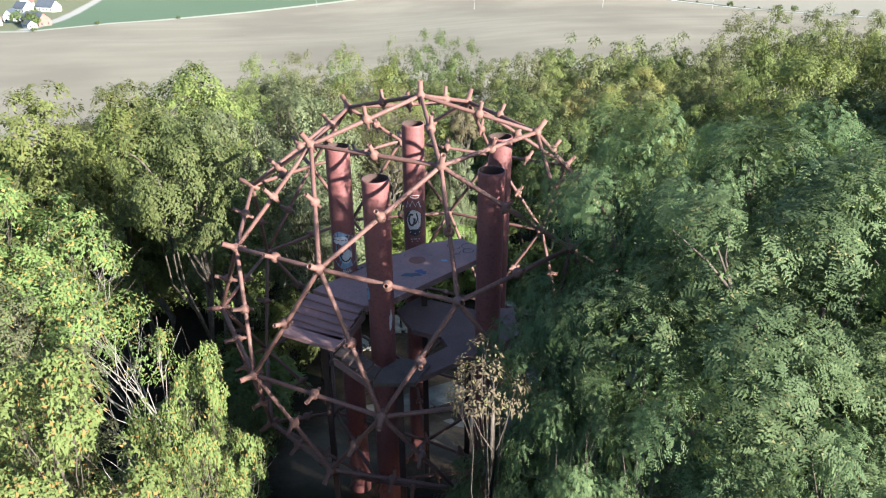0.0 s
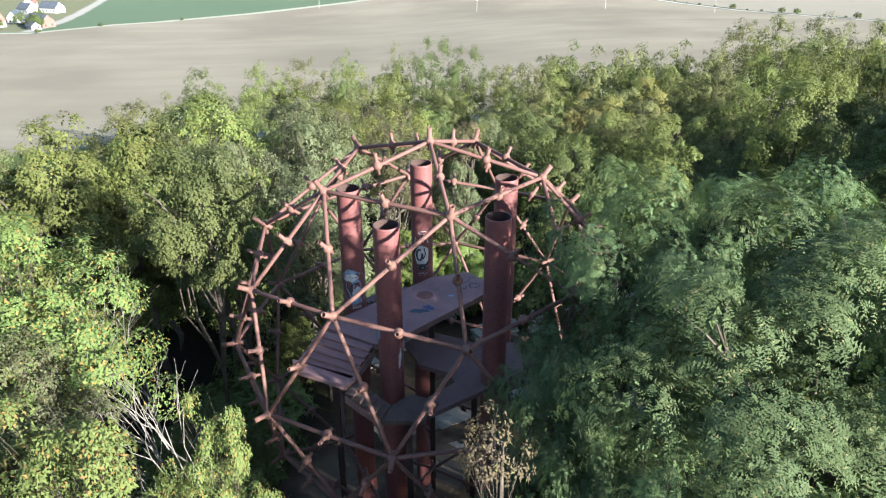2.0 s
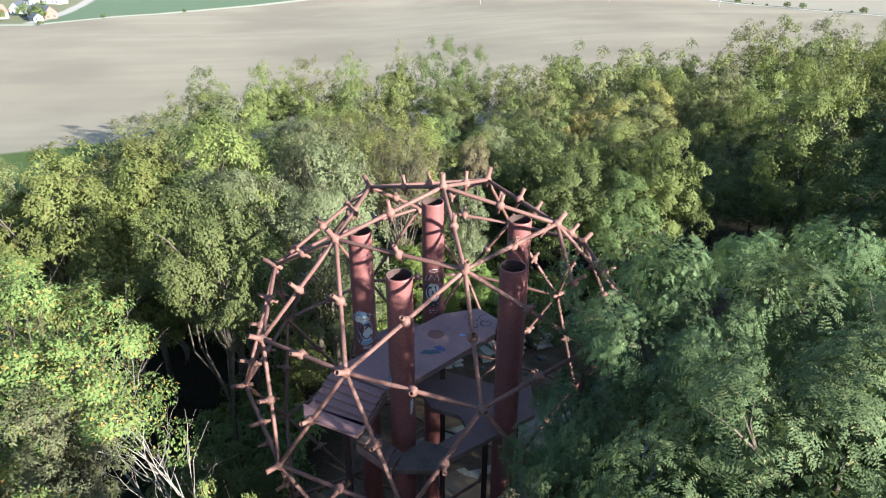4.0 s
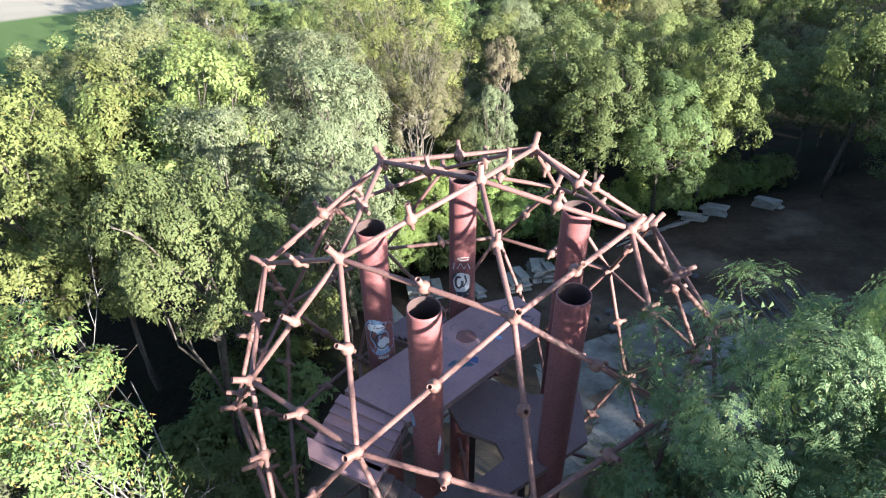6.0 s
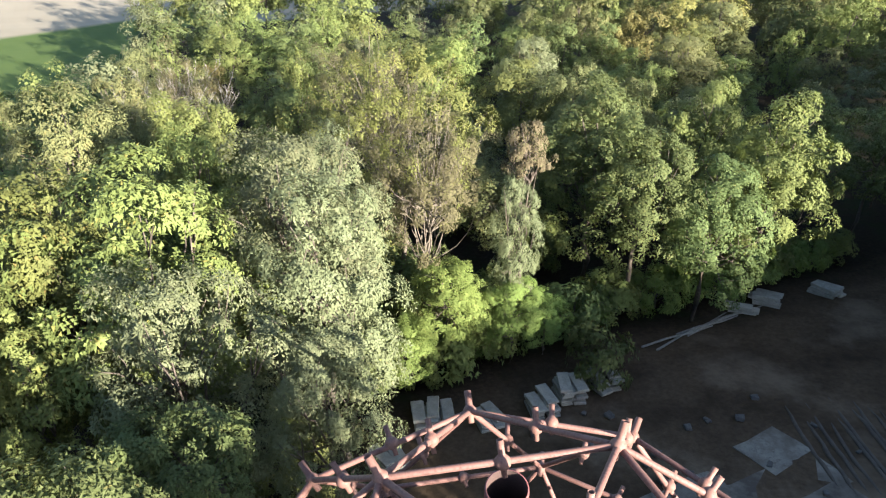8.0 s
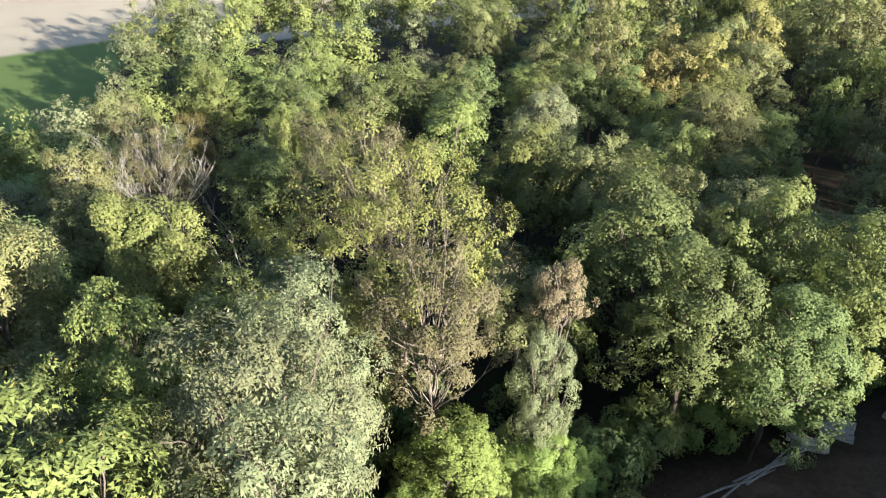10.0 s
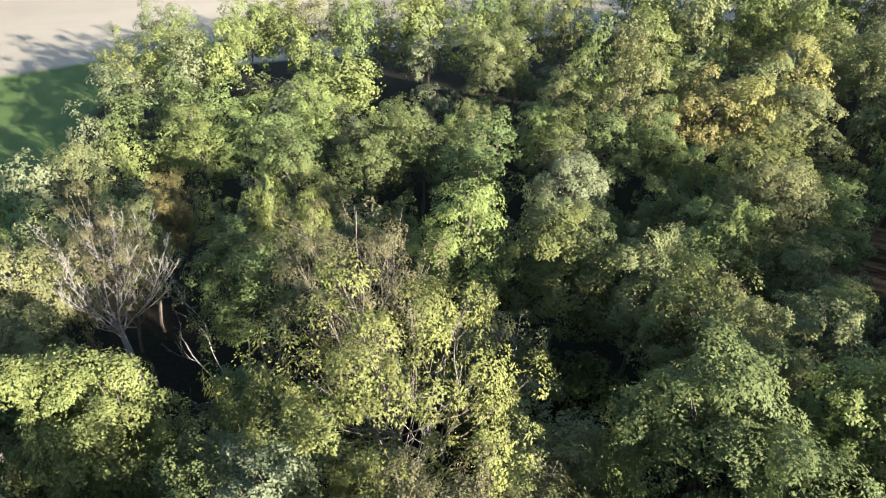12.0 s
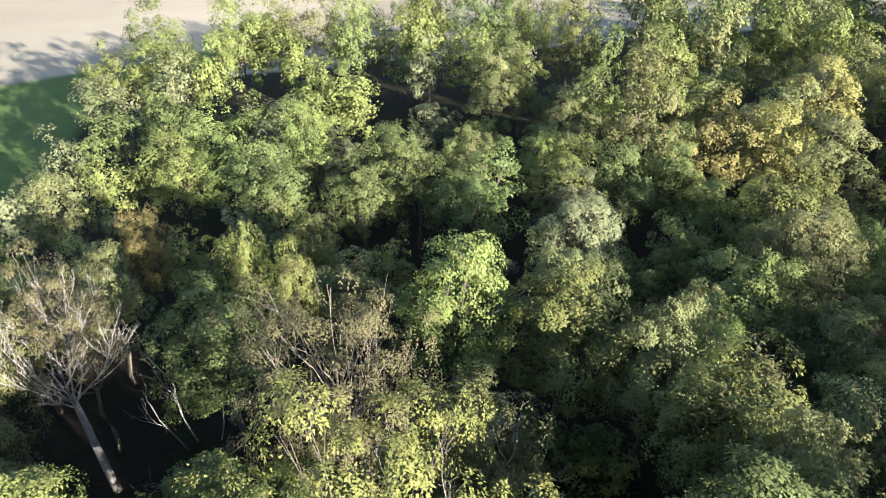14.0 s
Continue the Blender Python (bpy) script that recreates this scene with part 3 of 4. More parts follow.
def make_tree(kind, x, y, top, radius, tone, turn, name="tree", sink=0.0, pale=False, label="", group="woodland trees"):
    crown_me, trunk_me, cz, h0, r0 = kind
    base = gz(x, y)
    sz = (top - base) / h0
    sr = radius / r0
    t = thing(name, pose(x, y, base - sink, 0, 0, turn) @ Matrix.Diagonal((sr, sr, sz, 1)), label=label or TONE_LABEL[tone], category="tree", group=group)
    tr = put("trunk", trunk_me, t)
    if pale:
        tr.material_slots[0].link = "OBJECT"
        tr.material_slots[0].material = BARK_TAN
    c = put("crown", crown_me, t, pose(0, 0, cz))
    c.material_slots[0].link = "OBJECT"
    c.material_slots[0].material = LEAF[tone]
    return t


TONE_LABEL = {"bright": "broadleaf tree with bright yellow-green sunlit leaves", "green": "mid-green leafy woodland tree",
              "grey": "grey-green feathery woodland tree", "dark": "dark green dense woodland tree", "olive": "olive-green tree with first autumn tint",
              "brown": "half-dry tree with brown and olive leaves", "yellow": "tree with yellow and orange autumn leaves", "lime": "sparse tree with lime-yellow leaves and pale branches", "fresh": "low tree with fresh bright green leaves", "dry": "half-dry tree with red-brown pods", "podded": "green tree with clusters of orange-brown dry pods", "acacia": "tall tree with drooping feathered compound leaves"}

# tufted crowns with long leaves, feathery grey crowns, layered crowns, and plainer ones farther off
TUFT = [tree_kind(11, 15, 3.3, 5.8, 38, 1.05, 13, 0.36, 56, 0.16, 0.075, 0.45), tree_kind(12, 14, 3.4, 5.4, 38, 1.05, 13, 0.36, 56, 0.16, 0.075, 0.45)]
WILLOW = [tree_kind(13, 15, 3.0, 6.2, 40, 0.95, 10, 0.40, 66, 0.145, 0.052, 0.5), tree_kind(14, 13, 2.8, 5.4, 38, 0.9, 10, 0.38, 64, 0.145, 0.052, 0.45)]
LAYER = [tree_kind(43, 15, 3.3, 5.8, 36, 1.15, 13, 0.41, 54, 0.15, 0.070, 0.4), tree_kind(44, 14, 3.4, 5.4, 34, 1.15, 13, 0.41, 54, 0.15, 0.070, 0.4), tree_kind(45, 14, 3.1, 5.6, 36, 1.05, 13, 0.38, 52, 0.15, 0.070, 0.4)]
SPARSE = [tree_kind(15, 14, 3.6, 5.0, 40, 0.85, 8, 0.40, 40, 0.15, 0.062, 0.5, limbs=34, thin=0.5, closed=False), tree_kind(16, 14, 3.4, 5.4, 40, 0.8, 8, 0.40, 40, 0.15, 0.062, 0.4, limbs=34, thin=0.5, closed=False)]
WIDE = [tree_kind(24, 14, 5.2, 5.0, 76, 0.84, 8, 0.41, 54, 0.135, 0.060, 0.5, limbs=60, thin=0.30, closed=False, rag=0.34), tree_kind(25, 14, 5.0, 4.8, 74, 0.84, 8, 0.41, 54, 0.135, 0.060, 0.4, limbs=60, thin=0.30, closed=False, rag=0.34)]
AIRY = tree_kind(29, 14, 4.6, 4.8, 88, 0.62, 8, 0.34, 36, 0.115, 0.050, 0.3, limbs=72, thin=0.5, closed=False, rag=0.38)
MID = [tree_kind(21, 13, 3.2, 5.0, 30, 1.15, 9, 0.48, 54, 0.155, 0.080), tree_kind(22, 13, 3.0, 5.4, 32, 1.05, 9, 0.46, 54, 0.155, 0.080, 0.55),
       tree_kind(23, 12, 3.4, 4.8, 30, 1.2, 9, 0.50, 54, 0.155, 0.080), tree_kind(26, 13, 2.9, 5.6, 34, 1.0, 9, 0.44, 50, 0.15, 0.076, 0.6)]
FAR = [tree_kind(31, 14, 3.3, 5.4, 28, 1.1, 8, 0.46, 46, 0.15, 0.088, limbs=6), tree_kind(32, 14, 3.0, 5.8, 30, 1.0, 8, 0.44, 44, 0.15, 0.088, limbs=6),
       tree_kind(33, 13, 3.6, 5.0, 28, 1.15, 8, 0.48, 46, 0.15, 0.088, limbs=6), tree_kind(36, 14, 2.7, 6.0, 30, 0.95, 8, 0.42, 44, 0.145, 0.085, 0.55, limbs=6)]
EDGE = [tree_kind(37, 15, 5.0, 6.6, 56, 1.1, 7, 0.48, 24, 0.19, 0.11, limbs=6), tree_kind(38, 15, 4.8, 6.4, 56, 1.05, 7, 0.46, 24, 0.19, 0.11, 0.55, limbs=6)]
MASS = [tree_kind(34, 14, 3.3, 5.4, 22, 1.25, 6, 0.56, 14, 0.36, 0.22, limbs=4), tree_kind(35, 14, 3.1, 5.8, 22, 1.2, 6, 0.56, 14, 0.34, 0.21, limbs=4)]
BROWN = tree_kind(27, 14, 3.3, 4.0, 46, 0.66, 9, 0.34, 42, 0.125, 0.056, 0.3, limbs=46, thin=0.6, closed=False, rag=0.34)
PLUME = tree_kind(28, 14, 1.6, 1.7, 20, 0.42, 9, 0.26, 40, 0.11, 0.052, 0.2, rag=0.32)
FINE = [tree_kind(17, 13, 2.7, 3.8, 58, 0.55, 8, 0.30, 44, 0.115, 0.052, 0.05, limbs=44, thin=0.3, rag=0.3), tree_kind(18, 13, 2.6, 4.2, 60, 0.55, 8, 0.30, 44, 0.115, 0.052, 0.05, limbs=44, thin=0.3, rag=0.3)]
HIGH = [tree_kind(19, 15, 3.0, 2.8, 26, 0.85, 10, 0.40, 70, 0.15, 0.066, 0.4), tree_kind(20, 15, 2.8, 2.9, 26, 0.85, 10, 0.40, 70, 0.15, 0.066, 0.4)]
SHRUB = [tree_kind(51, 3.2, 1.6, 1.7, 16, 0.6, 7, 0.32, 36, 0.17, 0.078, limbs=8), tree_kind(52, 2.6, 1.8, 1.4, 16, 0.6, 7, 0.32, 36, 0.17, 0.078, limbs=8)]
UNDER = [tree_kind(53, 2.8, 1.8, 1.5, 14, 0.65, 5, 0.36, 20, 0.25, 0.115, limbs=5), tree_kind(54, 3.2, 1.6, 1.7, 14, 0.6, 5, 0.36, 20, 0.25, 0.115, limbs=5)]
NEAR = {"bright": TUFT, "grey": WILLOW, "olive": LAYER[2:] + WILLOW[1:], "brown": WILLOW}
placed = []
# openings in the canopy: place and radius
GAPS = [(3.9, 25.0, 2.4), (-11.6, 1.0, 4.5), (-18.0, 40.0, 5.2), (3.0, 38.0, 2.8), (-11.0, 33.0, 1.6), (22.5, 44.0, 3.5), (25.0, 50.0, 3.5), (-8.0, 92.0, 3.4), (-21.5, 88.0, 2.6), (12.0, 64.0, 2.2)]
trng = random.Random(77)


def tree(x, y, top, radius, tone, pale=False, high=False):
    """One tree with the top of its crown at that height."""
    kinds = NEAR.get(tone, LAYER) if y < 38 and abs(x) < 24 else (MID if y < 62 else (EDGE if radius > 4.1 else FAR))
    if high:
        kinds = HIGH
    elif pale and tone == "brown" and radius < 3.5:
        kinds = [BROWN]
    elif tone == "dry":
        kinds = [PLUME]
    elif pale:
        kinds = ([AIRY, AIRY] if tone == "brown" else WIDE) if radius > 4.2 else SPARSE
    elif y < 0 and x < 0:
        kinds = FINE
    placed.append((x, y, radius))
    return make_tree(trng.choice(kinds), x, y, top, radius, tone, trng.uniform(0, 360), pale=pale)


for gap in GAPS:
    placed.append(gap)
# the trees that stand out, by place, top height, crown radius and tone
tree(-11.4, 13.2, 4.7, 3.9, "bright")
tree(-15.2, 13.4, 3.9, 3.4, "bright")
tree(-14.6, 9.2, 2.4, 2.6, "bright")
tree(-16.8, 8.8, 5.0, 3.4, "bright")
tree(-9.3, 9.6, 4.4, 2.6, "grey")
tree(-7.6, 17.2, 4.4, 3.0, "grey")
tree(-5.9, 14.2, 3.4, 2.8, "grey")
tree(-5.6, 10.4, 1.2, 2.2, "grey")
tree(-8.2, 5.8, 1.6, 2.2, "dark", high=True)
tree(-7.9, 1.9, 5.4, 2.0, "dark", high=True)
tree(-2.6, 24.7, -0.2, 3.0, "brown", True)
tree(-5.0, 30.8, 0.6, 5.5, "lime", True)
tree(1.9, 24.1, -0.3, 1.15, "dry")
tree(1.4, 23.2, -1.5, 1.3, "grey")
tree(8.7, 27.4, -2.0, 3.1, "dark")
tree(12.4, 26.0, -2.8, 2.8, "dark")
tree(15.8, 28.4, -0.6, 3.0, "green")
tree(12.6, 31.4, -0.9, 2.9, "green")
tree(-1.6, 22.0, -6.2, 2.3, "fresh")
tree(1.6, 22.2, -7.8, 1.8, "fresh")
tree(-3.6, 20.4, -8.8, 1.6, "fresh")
tree(3.4, 22.9, -9.6, 1.4, "fresh")
tree(6.8, 31.2, -0.9, 3.6, "dark")
tree(-20.8, 25.4, 1.2, 3.8, "olive")
tree(-25.4, 41.6, -5.4, 3.0, "olive")
tree(-16.6, 31.4, -2.4, 3.4, "green")
tree(-7.2, 21.6, 1.3, 2.8, "grey")
tree(-12.8, 20.6, 1.7, 2.5, "bright")
tree(-10.6, 24.4, -1.2, 2.6, "green")
tree(-7.4, 39.6, -2.2, 4.8, "brown", True)
tree(-2.6, 47.4, -5.2, 3.4, "bright")
tree(3.8, 51.0, -8.4, 3.0, "olive")
tree(2.8, 45.8, -5.6, 3.4, "green")
tree(6.8, 43.2, -4.8, 2.6, "olive")
tree(10.2, 41.4, -5.9, 1.9, "brown")
tree(9.6, 35.6, -2.9, 2.2, "olive")
tree(13.8, 38.4, -5.6, 3.0, "olive")
tree(13.9, 51.2, -8.2, 3.4, "green")
tree(17.6, 46.6, -8.0, 3.4, "dark")
tree(17.6, 53.4, -7.2, 3.6, "olive")
tree(20.0, 59.6, -8.8, 3.8, "green")
tree(19.0, 73.4, -10.4, 4.6, "yellow")
tree(24.4, 76.6, -10.4, 4.0, "olive")
tree(26.6, 70.4, -10.2, 3.8, "olive")
tree(29.4, 79.4, -9.2, 3.6, "yellow")
tree(4.9, 56.6, -8.6, 3.2, "grey")
tree(-1.4, 65.6, -10.6, 3.6, "dark")
tree(-6.6, 69.0, -11.4, 3.4, "dark")
tree(-11.0, 66.8, -11.8, 3.3, "dark")
tree(-18.4, 68.4, -11.8, 3.6, "dark")
tree(-24.6, 74.8, -13.2, 4.0, "green")
tree(-28.0, 73.2, -13.8, 3.2, "green")
tree(-25.6, 59.6, -12.0, 1.9, "yellow")
tree(-15.2, 52.2, -8.0, 1.8, "bright")
tree(-12.2, 51.0, -8.6, 1.6, "bright")
tree(-15.4, 46.0, -7.4, 3.4, "dark")
tree(-35.8, 65.8, -13.6, 3.4, "olive")
tree(-16.8, 31.6, -2.4, 2.9, "green")
tree(-23.6, 36.6, -5.6, 2.8, "olive")
tree(9.6, 68.0, -11.4, 3.4, "dark")
tree(5.6, 69.6, -12.2, 3.2, "green")
tree(-40.0, 101.0, -15.4, 5.0, "green")
tree(-47.8, 101.4, -17.6, 4.8, "green")
tree(-18.2, 115.0, -13.0, 5.2, "green")
tree(-26.0, 113.0, -13.2, 4.8, "olive")
tree(-33.0, 108.0, -13.0, 5.0, "green")
tree(-44.0, 108.0, -14.0, 4.6, "dark")
tree(-1.4, 112.4, -9.2, 5.2, "dark")
tree(4.4, 113.6, -11.0, 4.6, "dark")
tree(-8.6, 114.0, -11.6, 4.4, "green")
tree(10.2, 109.0, -14.6, 4.4, "green")
tree(16.8, 84.0, -9.0, 4.0, "green")
tree(31.8, 99.6, -13.6, 4.8, "green")
tree(34.8, 86.6, -10.6, 4.2, "olive")
tree(54.0, 111.0, -6.4, 6.2, "olive")
tree(61.0, 114.0, -5.8, 6.0, "green")
tree(69.5, 113.0, -5.4, 6.0, "grey")
tree(77.0, 110.0, -6.0, 5.8, "green")
tree(52.6, 79.0, -2.6, 4.6, "green")
tree(37.4, 81.2, -6.0, 3.8, "olive")
tree(38.0, 66.0, -3.6, 3.2, "green")
tree(12.2, 73.6, -6.2, 3.4, "olive")
tree(23.0, 71.6, -9.8, 3.2, "yellow")
tree(25.8, 30.2, 2.4, 3.4, "green")
tree(40.0, 78.4, -7.4, 3.6, "olive")
tree(-28.5, 48.5, -8.6, 3.2, "olive")
tree(-24.8, 51.5, -9.2, 2.8, "olive")
# sparse brown crown added to imitate the twig haze of the dead fan tree
tree(-22.6, 44.8, -5.8, 2.6, "brown", True)
tree(-12.0, 36.0, -8.6, 2.4, "dark")
tree(-14.2, 0.6, 2.8, 2.0, "podded")
tree(-10.8, -3.0, 5.2, 3.0, "podded")
tree(-12.8, -5.6, 3.8, 2.8, "podded")
tree(-8.9, -8.8, 3.2, 2.4, "podded")
tree(-5.9, -11.0, 5.6, 1.9, "podded")
tree(-3.7, -10.0, 5.0, 0.95, "podded")
tree(-10.0, -5.8, 3.0, 2.2, "grey")
tree(-5.5, -5.4, -0.9, 1.3, "podded")

# ---------------------------------------------------------------- tall feathered trees beside the camera's start
FEATHER = [tree_kind(41, 16, 4.2, 6.6, 64, 0.88, 10, 0.40, 34, 0.22, 0.072, 0.15, pairs=4, limbs=22, rag=0.22), tree_kind(42, 14, 3.4, 6.0, 40, 0.78, 9, 0.38, 24, 0.22, 0.072, 0.15, pairs=4, limbs=18, rag=0.22)]
for (x, y, top, rad, k) in ((7.2, -9.2, 9.0, 4.2, 0), (11.2, -8.6, 9.0, 3.9, 0), (4.8, -5.6, 8.6, 3.0, 0), (4.4, -10.9, 5.4, 1.9, 1),
                            (2.7, -10.7, 4.9, 1.2, 1), (3.5, -7.4, 5.0, 1.6, 1), (3.7, -5.2, 3.0, 1.9, 1), (6.6, -12.0, 5.6, 1.8, 1), (9.0, -4.4, 8.2, 3.2, 0)):
    placed.append((x, y, rad))
    make_tree(FEATHER[k], x, y, top, rad, "acacia", 40 * x, group="feathered trees")

# the last three are unseen, added to shade the dome's lower struts
for x, y, top, rad in ((1.6, -11.6, 0.2, 2.6), (2.2, -14.6, -1.2, 2.4), (9.0, -14.6, 4.4, 2.8), (6.8, -15.6, 3.4, 2.4), (12.5, -17.0, 6.0, 3.2)):
    placed.append((x, y, rad))
    make_tree(MID[0], x, y, top, rad, "acacia", 70 * x)

# small half-dead tree with brown pods before the dome
POD = tree_kind(61, 12, 0.9, 0.8, 12, 0.26, 5, 0.17, 16, 0.09, 0.04, 0.4, limbs=14, thin=0.2, closed=False, rag=0.4)
make_tree(POD, 1.2, -10.3, 4.9, 0.72, "dry", 30, label="small half-dry tree with brown hanging seed pods")


def dead_mesh(seed, height, spread, stems, r0, forks=4, open_out=0.75):
    """Bare stems that fork and fork again."""
    rng = random.Random(seed)
    out = []

    def grow(p, d, length, r, level, v, f):
        pts, q = [p], p
        for i in range(4):
            d = (d + Vector([rng.uniform(-0.28, 0.28) for _ in range(3)]) + Vector((0, 0, 0.06))).normalized()
            q = q + d * length / 4
            pts.append(q)
        tube_data(pts, [r * (1 - 0.16 * i) for i in range(5)], 5 if level < 2 else 4, v, f)
        if level < forks:
            for _ in range(rng.choice((2, 3, 3)) if level < forks - 1 else 2):
                at = pts[rng.randint(2, 4)]
                nd = (d + Vector((rng.uniform(-1, 1), rng.uniform(-1, 1), rng.uniform(-0.2, 0.6))) * open_out).normalized()
                grow(at, nd, length * rng.uniform(0.45, 0.7), r * 0.58, level + 1, v, f)

    for k in range(stems):
        v, f = [], []
        t = 2 * math.pi * k / stems + rng.uniform(-0.4, 0.4)
        base = Vector((math.cos(t) * 0.25 * spread, math.sin(t) * 0.25 * spread, -0.3))
        grow(base, Vector((math.cos(t) * spread / height, math.sin(t) * spread / height, 1)).normalized(), height * rng.uniform(0.5, 0.68), r0, 0, v, f)
        out.append(mesh_from("stem", v, f, [BARK_PALE], smooth=True))
    return out


def dead_tree(x, y, height, spread, stems, r0, seed, label, forks=4, open_out=0.75):
    d = thing("dead_tree", pose(x, y, gz(x, y), 0, 0, seed * 47), label=label, category="tree", group="dead trees")
    for me in dead_mesh(seed, height, spread, stems, r0, forks, open_out):
        put("stem", me, d)


dead_tree(-8.0, -2.9, 9.6, 0.9, 3, 0.05, 23, "leafless dead tree with thin pale stems", 4, 0.6)
dead_tree(-6.1, -5.0, 8.8, 0.4, 2, 0.036, 45, "leafless dead sapling with pale bark", 2, 0.4)
dead_tree(-10.3, 1.2, 10.0, 1.6, 4, 0.05, 8, "bare grey dead tree leaning between green crowns", 4, 0.6)
dead_tree(-17.4, 45.0, 7.4, 4.4, 5, 0.05, 4, "bare grey dead tree with arching stems beside a dark gap", 4, 0.5)
dead_tree(-3.6, 38.6, 9.6, 2.0, 4, 0.08, 6, "pale leafless dead stems among dry crowns")
dead_tree(10.6, 40.2, 8.6, 1.4, 4, 0.07, 7, "small bare reddish dead tree among green crowns")


def fan_tree(x, y, fork, reach, stems, seed, label):
    """A dead tree whose leaning trunk opens into a fan of fine straight stems at the fork's height."""
    rng = random.Random(seed)
    z = gz(x, y)
    d = thing("dead_tree", pose(x, y, z), label=label, category="tree", group="dead trees")
    top = fork - z
    v, f = [], []
    tube_data([Vector((0.9, -1.2, -0.3)), Vector((0.6, -0.8, top * 0.4)), Vector((0.25, -0.3, top * 0.75)), Vector((0, 0, top + 0.1))], [0.24, 0.20, 0.18, 0.15], 8, v, f)
    put("trunk", mesh_from("trunk", v, f, [BARK_PALE], smooth=True), d)

    def grow(p, g, length, r, level, v, f):
        pts = [p]
        for i in range(5):
            g = (g + Vector([rng.uniform(-0.11, 0.11) for _ in range(3)]) + Vector((0, 0, 0.05))).normalized()
            pts.append(pts[-1] + g * length / 5)
        tube_data(pts, [r * (1 - 0.15 * i) for i in range(6)], 5 if level < 2 else 4, v, f)
        if level < 4:
            for k in range((4, 4, 3, 3)[level]):
                at = pts[min(5, 2 + k)]
                side = Vector((rng.uniform(-1, 1), rng.uniform(-1, 1), rng.uniform(-0.1, 0.7))) * 0.62
                grow(at, (g + side).normalized(), length * rng.uniform(0.42, 0.62), max(0.008, r * 0.55), level + 1, v, f)

    for k in range(stems):
        v, f = [], []
        a = 2 * math.pi * (k + rng.uniform(-0.3, 0.3)) / stems
        out = rng.uniform(0.35, 0.95)
        grow(Vector((0.12 * math.cos(a), 0.12 * math.sin(a), top - rng.uniform(0.0, 0.7))), Vector((out * math.cos(a), out * math.sin(a), 1)).normalized(), reach * rng.uniform(0.5, 0.8), 0.058, 0, v, f)
        put("stem", mesh_from("stem", v, f, [BARK_PALE], smooth=True), d)


fan_tree(-22.2, 43.0, -13.0, 6.4, 9, 3, "bare silver-grey dead tree opening into a fan of fine stems")

# ---------------------------------------------------------------- shrubs at the wood's edge
srng = random.Random(9)


def shrub(x, y, size, tone):
    k = srng.choice(SHRUB)
    b = make_tree(k, x, y, gz(x, y) + 2.8 * size, 1.7 * size, tone, srng.uniform(0, 360), "shrub", label="leafy green shrub at the edge of the wood", group="shrubs")
    tagged(b, category="shrub")


for i in range(17):
    sx = -4.6 + i * 1.75
    shrub(sx + srng.uniform(-0.5, 0.5), 19.0 + (sx + 4) * 0.46 + srng.uniform(1.6, 3.0), srng.uniform(0.8, 1.3), srng.choice(["green", "fresh", "green", "fresh"]))
for i in range(5):
    shrub(-8.4 + srng.uniform(-1.2, 0.6), 7.5 + 2.6 * i, srng.uniform(0.8, 1.2), srng.choice(["green", "dark", "green"]))

# bushes round the foot of the dome
for bx, by, top, rad in ((-3.4, -7.4, -2.6, 2.2), (-0.4, -8.0, -2.2, 2.2), (2.2, -7.0, -0.6, 2.2), (4.6, -3.4, -1.6, 2.4), (-6.6, -4.6, -2.4, 2.2), (5.4, -0.6, -3.0, 2.2), (-7.4, -1.2, -3.0, 2.0), (0.8, -10.6, -1.2, 2.0), (3.0, -13.0, 0.6, 2.0), (-2.6, -10.6, -1.8, 2.0)):
    make_tree(MID[0], bx, by, top, rad, "dark", 77 * bx, "shrub", label="tall dark green bush in the shade beside the dome", group="bushes round the dome")
    placed.append((bx, by, rad))

# undergrowth in the shade of the wood
for i in range(64):
    if i < 14:
        ux, uy = srng.uniform(-10.5, -7.2), srng.uniform(-5.0, 9.0)
    else:
        ux, uy = srng.uniform(-22.0, 6.0), srng.uniform(20.0, 44.0)
    ub = make_tree(srng.choice(UNDER), ux, uy, gz(ux, uy) + srng.uniform(2.2, 4.4), srng.uniform(1.5, 2.3), srng.choice(["dark", "green", "dark"]), srng.uniform(0, 360), "shrub",
                   label="low leafy undergrowth shrub in the shade of trees", group="undergrowth shrubs")
    tagged(ub, category="shrub")

# ---------------------------------------------------------------- the rest of the wood
frng = random.Random(5)


def in_wood(x, y):
    if math.hypot(x, y) < 8.6 or (y < -3 and abs(x) < 5.5 and y > -24):
        return False
    if -5 < x < 27 and -4 < y < 18.5 + (x + 4) * 0.48:
        return False
    if y > 66 and x < -41 - (y - 73) * 0.27:
        return False
    if y > 120 + 0.28 * max(0.0, x - 8) + 0.1 * max(0.0, -x):
        return False
    lateral = 5 + 0.64 * (y + 19.4)
    # out of view beside the camera's start, added to cast shade
    if y < -14:
        return 9 < x < 34 and y > -26
    if y < 30:
        return -lateral - 3 < x < max(lateral + 6, 40) and not (y < -7 and x < 0)
    return -lateral < x < lateral + 7


